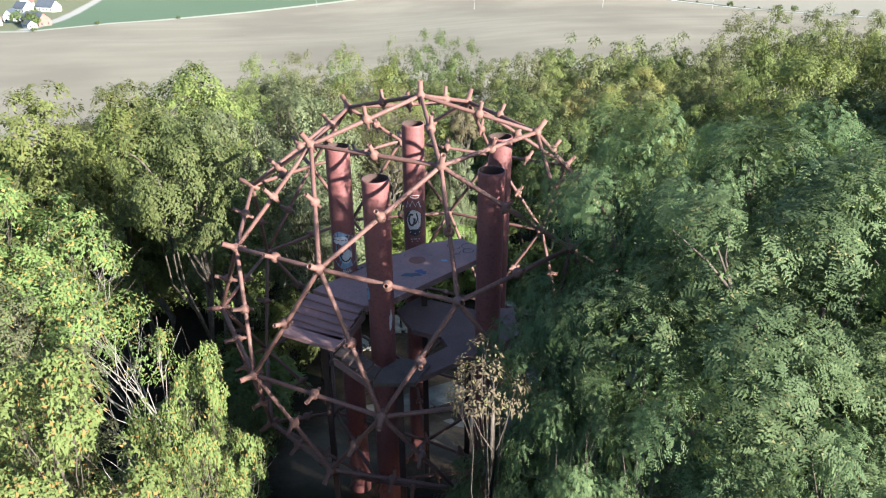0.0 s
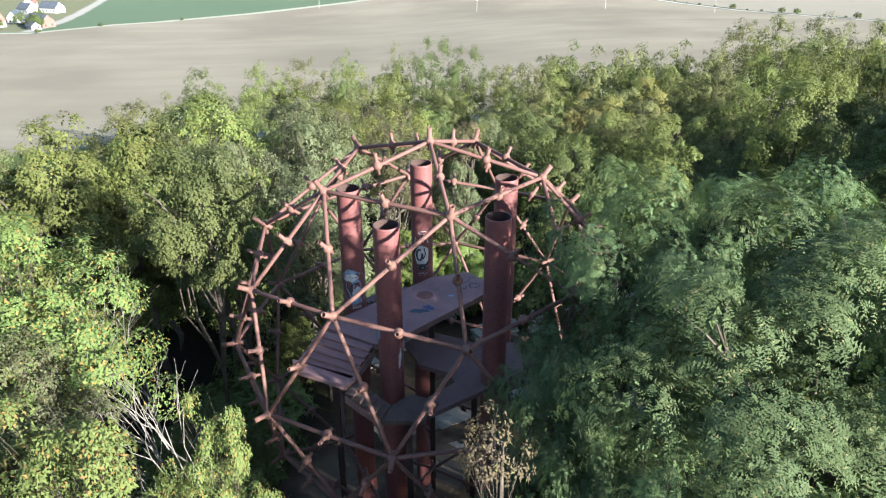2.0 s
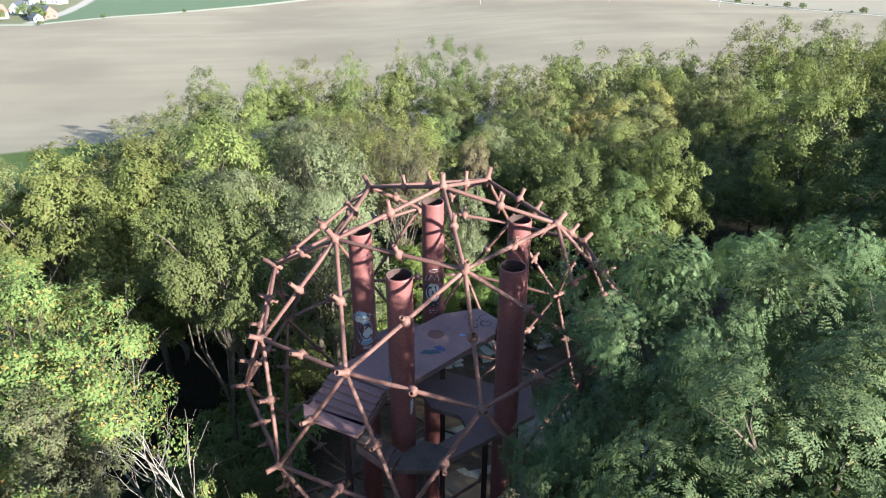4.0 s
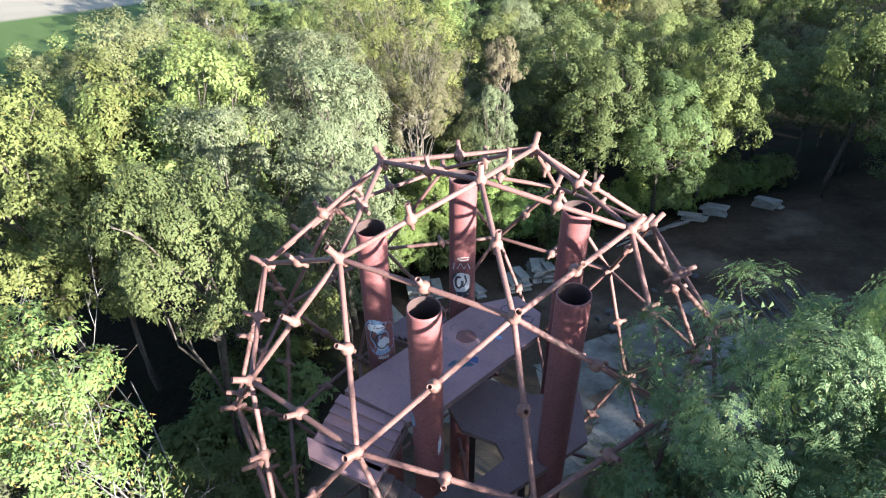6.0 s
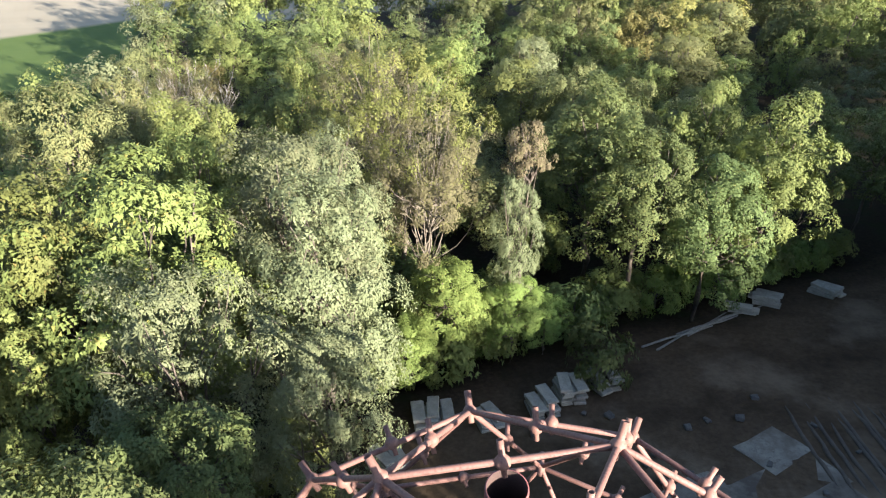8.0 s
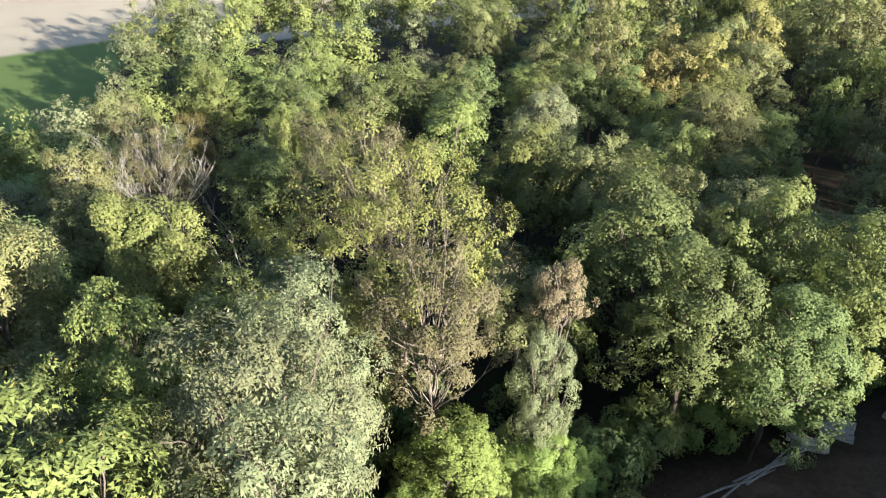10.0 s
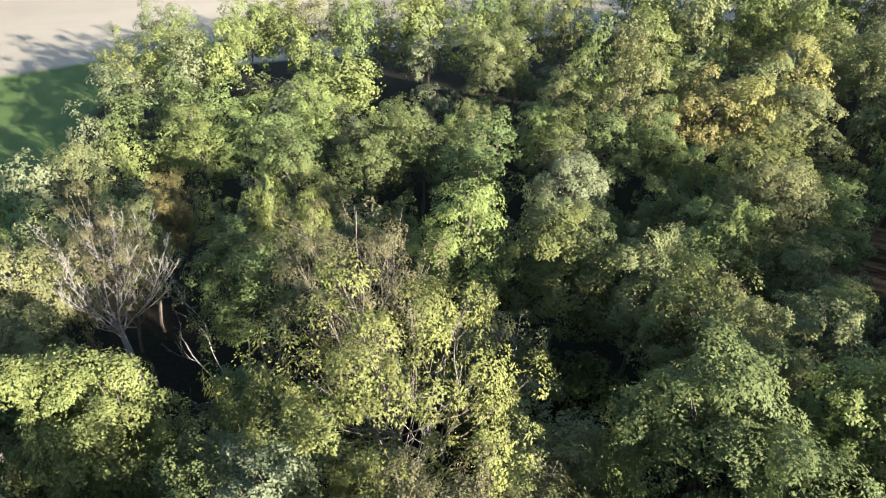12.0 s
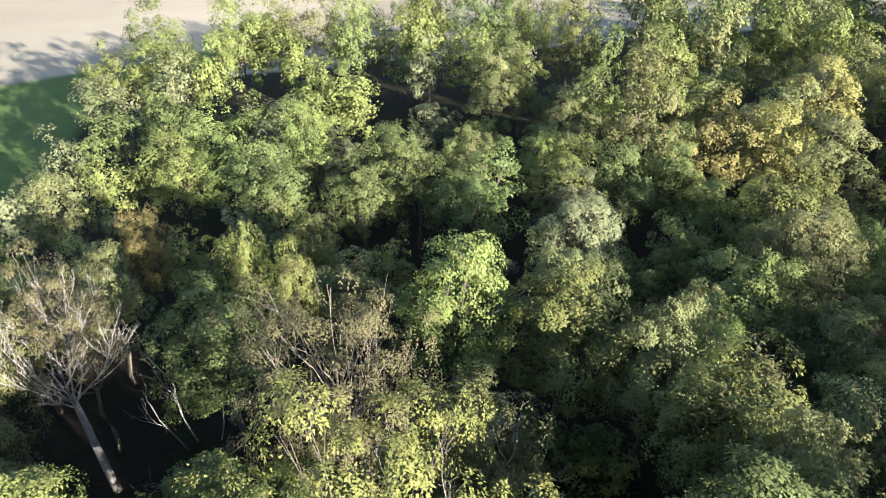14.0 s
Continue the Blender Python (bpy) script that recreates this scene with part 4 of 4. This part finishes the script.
tones_far = ["green", "green", "dark", "olive", "green", "grey", "olive", "bright", "dark", "green"]
fills = []
yy = -26.0
while yy < 150:
    step = 5.4 if yy < 40 else (6.4 if yy < 80 else 7.2)
    xx = -110.0
    while xx < 110:
        x, y = xx + frng.uniform(-0.42, 0.42) * step, yy + frng.uniform(-0.42, 0.42) * step
        xx += step
        if not in_wood(x, y):
            continue
        if any((x - px) ** 2 + (y - py) ** 2 < (0.62 * pr + 1.3) ** 2 for px, py, pr in placed):
            continue
        hgt = frng.uniform(8.0, 13.6) if y > 30 else frng.uniform(9.5, 14.0)
        if 26 < y < 60 and x > 19:
            hgt = frng.uniform(8.0, 11.5)
        if y < 26 and x > 24:
            hgt = frng.uniform(7.0, 9.4)
        if y > 95:
            hgt += 3.4 if x < 6 else 5.2
        tone = frng.choice(tones_far) if x > -8 else frng.choice(["green", "green", "olive", "green", "grey", "dark"])
        fills.append((x, y, hgt, (frng.uniform(2.6, 3.4) if y < 40 else frng.uniform(2.2, 3.1)) * (1.0 if y < 80 else 1.2), tone))
    yy += step
# a dense tall stand to the east, added out of view to shade the yard
for i in range(11):
    for j in range(7):
        x, y = 31 + 4.6 * j + frng.uniform(-1.2, 1.2), -26 + 4.8 * i + frng.uniform(-1.2, 1.2)
        if x < 36 + 0.5 * max(0.0, y - 4):
            fills.append((x, y, frng.uniform(9.0, 11.5) if y < 0 else frng.uniform(6.0, 7.5), frng.uniform(3.0, 3.8), "dark"))
        elif y < 24:
            fills.append((x, y, frng.uniform(11.0, 12.5) if y < 0 else frng.uniform(8.0, 9.5), frng.uniform(3.0, 3.8), "green"))
# taller trees added beyond the right edge of view to shade the wood
for i in range(13):
    for j in range(4):
        y = 20 + 4.8 * i + frng.uniform(-1.2, 1.2)
        x = 0.66 * (y + 19.4) + 5 + 4.8 * j + frng.uniform(-1.2, 1.2)
        fills.append((x, y, frng.uniform(14.5, 17.0), frng.uniform(3.2, 4.0), "green"))
# a row of tall trees east of the yard, added unseen to shade it
for i in range(3):
    for j in range(2):
        fills.append((27.5 + 4.4 * j + frng.uniform(-1, 1), -8 + 4.4 * i + frng.uniform(-1, 1), frng.uniform(10.0, 11.5), frng.uniform(3.0, 3.6), "green"))
# the nearest stand as single trees, the others are one mass of woodland
fills.sort(key=lambda w: abs(w[0]) + 0.8 * max(0.0, w[1] - 20) + (60 if w[1] < -4 else 0))
SINGLE = 165
for x, y, hgt, rad, tone in fills[:SINGLE]:
    kinds = MID if y < 52 and abs(x) < 22 else FAR
    make_tree(trng.choice(kinds), x, y, gz(x, y) + hgt, rad, tone, trng.uniform(0, 360))


def mesh_arrays(me):
    v = np.empty(len(me.vertices) * 3, np.float32)
    me.vertices.foreach_get("co", v)
    return v.reshape(-1, 3)


def far_woods(rows):
    tones = list(LEAF)
    crowns = [mesh_arrays(k[0]) for k in MASS]
    verts, mats = [], []
    for x, y, hgt, rad, tone in rows:
        i = trng.randrange(len(MASS))
        _, _, cz, h0, r0 = MASS[i]
        m = np.array(pose(x, y, gz(x, y), 0, 0, trng.uniform(0, 360)) @ Matrix.Diagonal((rad / r0, rad / r0, hgt / h0, 1)) @ pose(0, 0, cz))
        verts.append(crowns[i] @ m[:3, :3].T + m[:3, 3])
        mats.append(np.full(len(crowns[i]) // 3, tones.index(tone), np.int32))
    me = leaf_mesh("far_woods", np.concatenate(verts))
    me.materials.clear()
    for t in tones:
        me.materials.append(LEAF[t])
    me.polygons.foreach_set("material_index", np.concatenate(mats))
    tagged(put("far_woods", me), "distant mixed green woodland canopy on the slope, with unseen shade trees", "woodland", kind="stuff")


far_woods(fills[SINGLE:])


# ---------------------------------------------------------------- the yard beside the dome
yrng = random.Random(21)


def lie(x, y, turn, lift=0.0):
    """A pose on the sloping ground, tilted with it."""
    n = Vector((gz(x - 0.5, y) - gz(x + 0.5, y), gz(x, y - 0.5) - gz(x, y + 0.5), 1)).normalized()
    return Matrix.Translation((x, y, gz(x, y) + lift)) @ Vector((0, 0, 1)).rotation_difference(n).to_matrix().to_4x4() @ pose(0, 0, 0, 0, 0, turn)


def slab_shape(sx, sy, thick):
    """A broken flat slab with an uneven outline."""
    pts = []
    for k in range(4):
        cx, cy = ((-1, -1), (1, -1), (1, 1), (-1, 1))[k]
        ex, ey = ((1, -1), (1, 1), (-1, 1), (-1, -1))[k]
        pts.append((cx * sx / 2 + yrng.uniform(-0.06, 0.06), cy * sy / 2 + yrng.uniform(-0.06, 0.06)))
        for u in (0.35, 0.7):
            pts.append(((cx + (ex - cx) * u) * sx / 2 + yrng.uniform(-0.1, 0.1), (cy + (ey - cy) * u) * sy / 2 + yrng.uniform(-0.1, 0.1)))
    v, f = prism(pts, -0.1, thick)
    return mesh_from("slab", v, f, [CONCRETE])


slab_mes = [slab_shape(2.9, 2.0, 0.12), slab_shape(2.7, 2.1, 0.13), slab_shape(3.1, 1.9, 0.12)]
for i in range(-3, 7):
    for j in range(-4, 5):
        sx = 4.6 + i * 2.3 * 0.87 - j * 1.7 * 0.5
        sy = 10.4 + i * 2.3 * 0.5 + j * 1.7 * 0.87
        if yrng.random() < 0.10 or sy > 8.9 + sx * 0.57 or sx < -5 or sx > 14.5 or sy < 3.5 or math.hypot(sx, sy) < 4.5:
            continue
        sl = put("concrete_slab", slab_mes[(i + 3 * j) % 3], None, lie(sx + yrng.uniform(-0.3, 0.3), sy + yrng.uniform(-0.3, 0.3), 30 + yrng.uniform(-4, 4), yrng.uniform(-0.13, -0.085)) @ pose(0, 0, 0, yrng.uniform(-0.8, 0.8), yrng.uniform(-0.8, 0.8)))
        tagged(sl, "broken pale grey concrete slab lying on dirt", "slab", group="ground slabs")

paver_mes = [rough_box(0.60, 1.55, 0.15, yrng, 0.014, 0.022) for _ in range(3)]
for me in paver_mes:
    me.materials.append(PAVER)


def slab_stack(x, y, turn, cols, layers):
    """Concrete planks stacked side by side."""
    st = thing("slab_stack", lie(x, y, turn), label="stack of weathered grey concrete planks on the ground", category="stack", group="plank stacks")
    for c in range(cols):
        for k in range(layers - yrng.choice((0, 0, 1))):
            put("plank", yrng.choice(paver_mes), st, pose((c - (cols - 1) / 2) * 0.69 + yrng.uniform(-0.08, 0.08), yrng.uniform(-0.2, 0.2), 0.165 * k, 0, 0, yrng.uniform(-9, 9)))


slab_stack(2.9, 18.3, 14, 2, 5)
slab_stack(4.4, 19.3, 8, 2, 6)
slab_stack(6.2, 20.0, 20, 2, 6)
slab_stack(0.2, 17.6, 24, 2, 3)
slab_stack(-2.4, 17.7, 10, 3, 4)
slab_stack(17.4, 28.0, 65, 2, 4)
slab_stack(15.6, 26.9, 60, 1, 4)
slab_stack(21.4, 28.8, 40, 2, 4)
slab_stack(-4.2, 14.8, 34, 2, 3)

for k in range(10):
    bv, bf = [], []
    L, bend = yrng.uniform(2.2, 3.6), yrng.uniform(-0.15, 0.3)
    cx, cy = 14.6 + 0.46 * k + yrng.uniform(-0.1, 0.1), 15.0 + yrng.uniform(-0.8, 0.8)
    pts = []
    for i in range(9):
        u = i / 4 - 1
        px, py = cx + bend * (1 - u * u) + yrng.uniform(-0.05, 0.05), cy + u * L
        pts.append((px, py, gz(px, py) + yrng.uniform(-0.03, 0.02)))
    tube_data(pts, [0.04, 0.08, 0.10, 0.09, 0.11, 0.09, 0.10, 0.07, 0.03], 7, bv, bf)
    bb = put("soil_ridge", mesh_from("ridge", bv, bf, [EARTH], smooth=True))
    tagged(bb, "low ridge of dry grey soil beside a wheel rut", "soil ridge", group="ridges between wheel ruts")
for k in range(5):
    bv, bf = [], []
    L = yrng.uniform(2.0, 3.2)
    tube_data([(-L, 0, 0.06), (-L * 0.3, 0.08, 0.1), (L * 0.4, -0.05, 0.1), (L, 0.1, 0.06)], [0.07, 0.065, 0.055, 0.035], 6, bv, bf)
    lg = put("fallen_trunk", mesh_from("log", bv, bf, [BARK_PALE], smooth=True), None, lie(11.2 + 1.0 * k, 24.3 + 0.55 * k, 27 + yrng.uniform(-12, 12)))
    tagged(lg, "thin pale fallen trunk at the wood's edge", "log", group="fallen trunks")
stone_mes = [rough_box(0.34, 0.26, 0.16, yrng, 0.05, 0.03) for _ in range(3)]
for me in stone_mes:
    me.materials.append(RUBBLE)
for k in range(46):
    rx, ry = yrng.uniform(-2, 20), yrng.uniform(4, 20)
    if ry > 16 + rx * 0.45:
        continue
    rb = put("rubble_stone", yrng.choice(stone_mes), None, lie(rx, ry, yrng.uniform(0, 360)) @ Matrix.Scale(yrng.uniform(0.5, 1.3), 4))
    tagged(rb, "small broken grey concrete lump on dirt", "stone", group="rubble stones")


# ---------------------------------------------------------------- paint marks
def blob(n, rx, ry, rng, wob=0.18):
    ph = rng.uniform(0, 6)
    out = []
    for k in range(n):
        t = 2 * math.pi * k / n
        w = 1 + wob * math.sin(2 * t + ph) + wob * 0.6 * math.sin(5 * t + 2 * ph)
        out.append((rx * w * math.cos(t), ry * w * math.sin(t)))
    return out


def strip(points, width):
    """Outline of a brush stroke along points."""
    left, right = [], []
    for i, (x, y) in enumerate(points):
        x0, y0 = points[max(0, i - 1)]
        x1, y1 = points[min(len(points) - 1, i + 1)]
        n = math.hypot(x1 - x0, y1 - y0) or 1
        ox, oy = -(y1 - y0) / n * width / 2, (x1 - x0) / n * width / 2
        left.append((x + ox, y + oy))
        right.append((x - ox, y - oy))
    return left, right


def wrapped(verts2, faces, px, py, az, z, lift, mat, name, parent):
    """Bend a flat mark round a pipe: x along the girth, y up."""
    r = PR + lift
    base = gz(px, py) - 0.3
    verts = []
    for u, v in verts2:
        t = radians(az) + u / r
        verts.append((r * math.cos(t), r * math.sin(t), z + v - base))
    put(name, mesh_from(name, verts, faces, [mat]), parent)


def pipe_blob(parent, px, py, az, z, outline, lift, mat):
    n = len(outline)
    inner = [(x * 0.5, y * 0.5) for x, y in outline]
    verts = outline + inner + [(0, 0)]
    faces = [(i, (i + 1) % n, n + (i + 1) % n, n + i) for i in range(n)] + [(n + i, n + (i + 1) % n, 2 * n) for i in range(n)]
    wrapped(verts, faces, px, py, az, z, lift, mat, "paint_mark", parent)


def pipe_stroke(parent, px, py, az, z, points, width, lift, mat):
    a0, b0 = strip(points, width)
    n = len(points)
    wrapped(a0 + b0, [(n + i, n + i + 1, i + 1, i) for i in range(n - 1)], px, py, az, z, lift, mat, "paint_stroke", parent)


def curve(cx, cy, rx, ry, t0, t1, n=14):
    return [(cx + rx * math.cos(radians(t0 + (t1 - t0) * i / n)), cy + ry * math.sin(radians(t0 + (t1 - t0) * i / n))) for i in range(n + 1)]


grng = random.Random(4)
standing = [o for o in scene.objects if o.name.startswith("shell")]
for key, pipe in zip(PIPES, standing):
    px, py, _ = PIPES[key]
    if key == "c":
        pipe_blob(pipe, px, py, 268, 1.42, blob(22, 0.30, 0.42, grng, 0.10), 0.004, BLACK_SPRAY)
        pipe_blob(pipe, px, py, 268, 1.43, blob(22, 0.265, 0.37, grng, 0.08), 0.007, WHITE_SPRAY)
        pipe_stroke(pipe, px, py, 256, 1.46, curve(0, 0, 0.10, 0.20, 60, 380), 0.075, 0.010, BLACK_SPRAY)
        pipe_stroke(pipe, px, py, 284, 1.5, [(-0.06, -0.2), (0.03, 0.0), (-0.02, 0.22)], 0.05, 0.010, BLACK_SPRAY)
        pipe_blob(pipe, px, py, 272, 1.00, blob(16, 0.24, 0.11, grng, 0.12), 0.010, BLACK_SPRAY)
        pipe_stroke(pipe, px, py, 272, 1.0, [(-0.18, 0.0), (0, -0.04), (0.18, 0.02)], 0.035, 0.013, WHITE_SPRAY)
        pipe_stroke(pipe, px, py, 268, 1.9, [(-0.26, -0.02), (-0.22, 0.22), (-0.13, 0.04), (-0.04, 0.25), (0.06, 0.05), (0.16, 0.24), (0.24, 0.0)], 0.035, 0.007, WHITE_SPRAY)
        pipe_stroke(pipe, px, py, 276, 2.3, curve(0, 0, 0.16, 0.05, 20, 330), 0.02, 0.007, WHITE_SPRAY)
        pipe_stroke(pipe, px, py, 270, 0.74, [(-0.14, 0), (0.02, 0.02), (0.18, 0)], 0.03, 0.007, WHITE_SPRAY)
        pipe_stroke(pipe, px, py, 270, 0.66, [(-0.10, 0), (0.1, 0.01)], 0.03, 0.007, WHITE_SPRAY)
    if key == "b":
        pipe_blob(pipe, px, py, 276, 1.33, blob(24, 0.47, 0.66, grng, 0.08), 0.004, BLUE_SPRAY)
        pipe_blob(pipe, px, py, 262, 1.68, blob(18, 0.22, 0.15, grng, 0.15), 0.007, WHITE_SPRAY)
        pipe_blob(pipe, px, py, 290, 1.12, blob(18, 0.15, 0.24, grng, 0.15), 0.007, WHITE_SPRAY)
        pipe_stroke(pipe, px, py, 284, 1.22, curve(0, 0, 0.17, 0.26, 60, 330), 0.05, 0.010, BLACK_SPRAY)
        pipe_stroke(pipe, px, py, 276, 1.70, [(-0.38, 0.16), (-0.1, 0.05), (0.12, 0.12), (0.36, 0.16)], 0.045, 0.010, BLACK_SPRAY)
        pipe_stroke(pipe, px, py, 262, 1.40, curve(0, 0, 0.13, 0.2, 120, 300), 0.04, 0.010, BLACK_SPRAY)
        for k in range(5):
            pipe_stroke(pipe, px, py, 268 + 9 * k, 0.62, [(-0.02, -0.06), (0.0, 0.07), (0.03, -0.05)], 0.022, 0.006, WHITE_SPRAY)
    if key == "a":
        pipe_stroke(pipe, px, py, 196, 1.45, curve(0, 0, 0.13, 0.4, 80, 290), 0.05, 0.006, WHITE_SPRAY)
        pipe_blob(pipe, px, py, 206, 1.25, blob(16, 0.09, 0.26, grng, 0.12), 0.004, BLUE_SPRAY)
        pipe_stroke(pipe, px, py, 206, 1.2, curve(0, 0, 0.07, 0.2, 60, 320), 0.03, 0.009, BLACK_SPRAY)
        pipe_blob(pipe, px, py, 318, 0.42, blob(18, 0.05, 0.34, grng, 0.3), 0.004, WHITE_SPRAY)

upper = [c for c in scene.objects["upper_platform"].children if c.name.startswith("plate")][0]


def deck_mark(x, y, outline, mat, lift):
    n = len(outline)
    verts = [(x + u, y + v, DZ + lift) for u, v in outline]
    put("paint_mark", mesh_from("paint_mark", verts, [tuple(range(n))], [mat]), upper)


def deck_stroke(x, y, points, width, mat, lift=0.004):
    a0, b0 = strip(points, width)
    n = len(points)
    verts = [(x + u, y + v, DZ + lift) for u, v in a0 + b0]
    put("paint_stroke", mesh_from("paint_stroke", verts, [(n + i, n + i + 1, i + 1, i) for i in range(n - 1)], [mat]), upper)


deck_mark(-0.23, 0.95, blob(26, 0.30, 0.24, grng, 0.06), MAROON, 0.004)
deck_mark(-0.38, -0.06, blob(26, 0.26, 0.15, grng, 0.25), TEAL_SPRAY, 0.004)
deck_mark(-0.08, 0.14, blob(26, 0.17, 0.14, grng, 0.3), INK_SPRAY, 0.004)
deck_mark(0.65, 0.92, blob(18, 0.09, 0.08, grng, 0.2), BLUE_SPRAY, 0.004)
for k in range(7):
    deck_stroke(grng.uniform(0.9, 1.6), grng.uniform(1.5, 2.3), curve(0, 0, grng.uniform(0.12, 0.32), grng.uniform(0.1, 0.25), grng.uniform(0, 180), grng.uniform(200, 400), 9), 0.03, BLACK_SPRAY, 0.004 + 0.002 * k)
for k in range(6):
    deck_stroke(grng.uniform(-1.5, 0.8), grng.uniform(-0.7, 1.4), curve(0, 0, grng.uniform(0.05, 0.14), grng.uniform(0.05, 0.12), grng.uniform(0, 180), grng.uniform(200, 400), 7), 0.02, TEAL_SPRAY, 0.006)


# ---------------------------------------------------------------- far plain
def house(x, y, turn, w, l, h, rise, roof_mat, wall_mat, label):
    hs = thing("house", pose(x, y, gz(x, y) - 0.5, 0, 0, turn), label=label, category="house", group="village houses")
    v, f = prism([(-w / 2, -l / 2), (w / 2, -l / 2), (w / 2, l / 2), (-w / 2, l / 2)], 0, h)
    put("wall", mesh_from("wall", v, f, [wall_mat]), hs)
    for s in (-1, 1):
        put("gable", mesh_from("gable", [(-w / 2, s * l / 2, h), (w / 2, s * l / 2, h), (0, s * l / 2, h + rise), (-w / 2, s * (l / 2 - 0.3), h), (w / 2, s * (l / 2 - 0.3), h), (0, s * (l / 2 - 0.3), h + rise)],
                               [(0, 1, 2), (5, 4, 3), (0, 3, 4, 1), (1, 4, 5, 2), (2, 5, 3, 0)], [wall_mat]), hs)
        o, e = 0.6, l / 2 + 0.5
        k = rise / (w / 2)
        q = [(0.0, h + rise + 0.25), (s * (w / 2 + o), h - o * k + 0.25), (s * (w / 2 + o), h - o * k), (0.0, h + rise)]
        verts = [(a0, -e, b0) for a0, b0 in q] + [(a0, e, b0) for a0, b0 in q]
        put("roof", mesh_from("roof", verts, [(0, 1, 2, 3), (7, 6, 5, 4), (0, 4, 5, 1), (1, 5, 6, 2), (2, 6, 7, 3), (3, 7, 4, 0)], [roof_mat]), hs)
    for k in range(int(l // 4)):
        yk = -l / 2 + 2.2 + 4 * k
        for s in (-1, 1):
            v, f = prism([(s * w / 2 - 0.05, yk - 0.6), (s * w / 2 + 0.05, yk - 0.6), (s * w / 2 + 0.05, yk + 0.6), (s * w / 2 - 0.05, yk + 0.6)], 1.6, 3.1)
            put("window", mesh_from("window", v, f, [BLACK_SPRAY]), hs)
    for k in (-1, 1):
        v, f = prism([(k * w / 4 - 0.6, -l / 2 - 0.05), (k * w / 4 + 0.6, -l / 2 - 0.05), (k * w / 4 + 0.6, -l / 2 + 0.05), (k * w / 4 - 0.6, -l / 2 + 0.05)], 1.6, 3.1)
        put("window", mesh_from("window", v, f, [BLACK_SPRAY]), hs)


house(-288, 498, 62, 10, 19, 5.0, 4.4, ROOF_GREY, ROOF_RED, "long brick house with a grey roof")
house(-318, 492, -28, 9, 13, 4.8, 4.4, ROOF_RED, WALL_WHITE, "white house with a red tiled roof")
house(-331, 508, 30, 10, 14, 5.5, 4.5, ROOF_GREY, WALL_WHITE, "white rendered house with a grey roof")
house(-327, 536, 10, 8, 12, 5.0, 4.2, ROOF_GREY, WALL_WHITE, "white gabled house among village buildings")
house(-337, 610, 70, 10, 18, 5.0, 4.5, ROOF_GREY, WALL_WHITE, "white house with a grey sheet roof")
house(-354, 602, 60, 9, 14, 5.0, 4.0, ROOF_GREY, WALL_WHITE, "pale house with a grey roof beside a lane")
house(-372, 640, 20, 10, 15, 5.0, 4.5, ROOF_RED, WALL_WHITE, "white house with a red roof by the field")
house(-281, 476, 50, 6, 9, 3.2, 2.4, ROOF_GREY, WALL_WHITE, "low pale shed with a grey roof")
for vx, vy, vs in ((-284, 486, 3.0), (-281, 478, 2.4), (-288, 492, 3.4), (-305, 474, 3.0), (-312, 516, 3.2), (-322, 560, 3.0), (-262, 446, 1.2), (-246, 500, 1.0), (-205, 548, 0.9)):
    shrub(vx, vy, vs, "dark")
for k in range(15):
    f = (k + srng.uniform(-0.3, 0.3)) / 14
    shrub(PATH_A[0] + (PATH_B[0] - PATH_A[0]) * f, PATH_A[1] + (PATH_B[1] - PATH_A[1]) * f + 21, srng.choice((0.5, 0.7, 0.6, 1.5)), "dark")
pole_v, pole_f = [], []
tube_data([(0, 0, -0.5), (0, 0, 4.5), (0, 0, 9.5)], [0.12, 0.10, 0.08], 8, pole_v, pole_f)
pole_me = mesh_from("shaft", pole_v, pole_f, [WALL_WHITE], smooth=True)
arm_v, arm_f = prism([(-1.1, -0.09), (1.1, -0.09), (1.1, 0.09), (-1.1, 0.09)], 8.7, 8.95)
arm_me = mesh_from("crossarm", arm_v, arm_f, [WALL_WHITE])
for ux, uy in ((25, 560), (124, 550), (-59, 672), (196, 515), (-111, 630)):
    up = thing("utility_pole", pose(ux, uy, gz(ux, uy), 0, 0, 40), label="pale concrete utility pole standing in the field", category="pole", group="utility poles")
    put("shaft", pole_me, up)
    put("crossarm", arm_me, up)
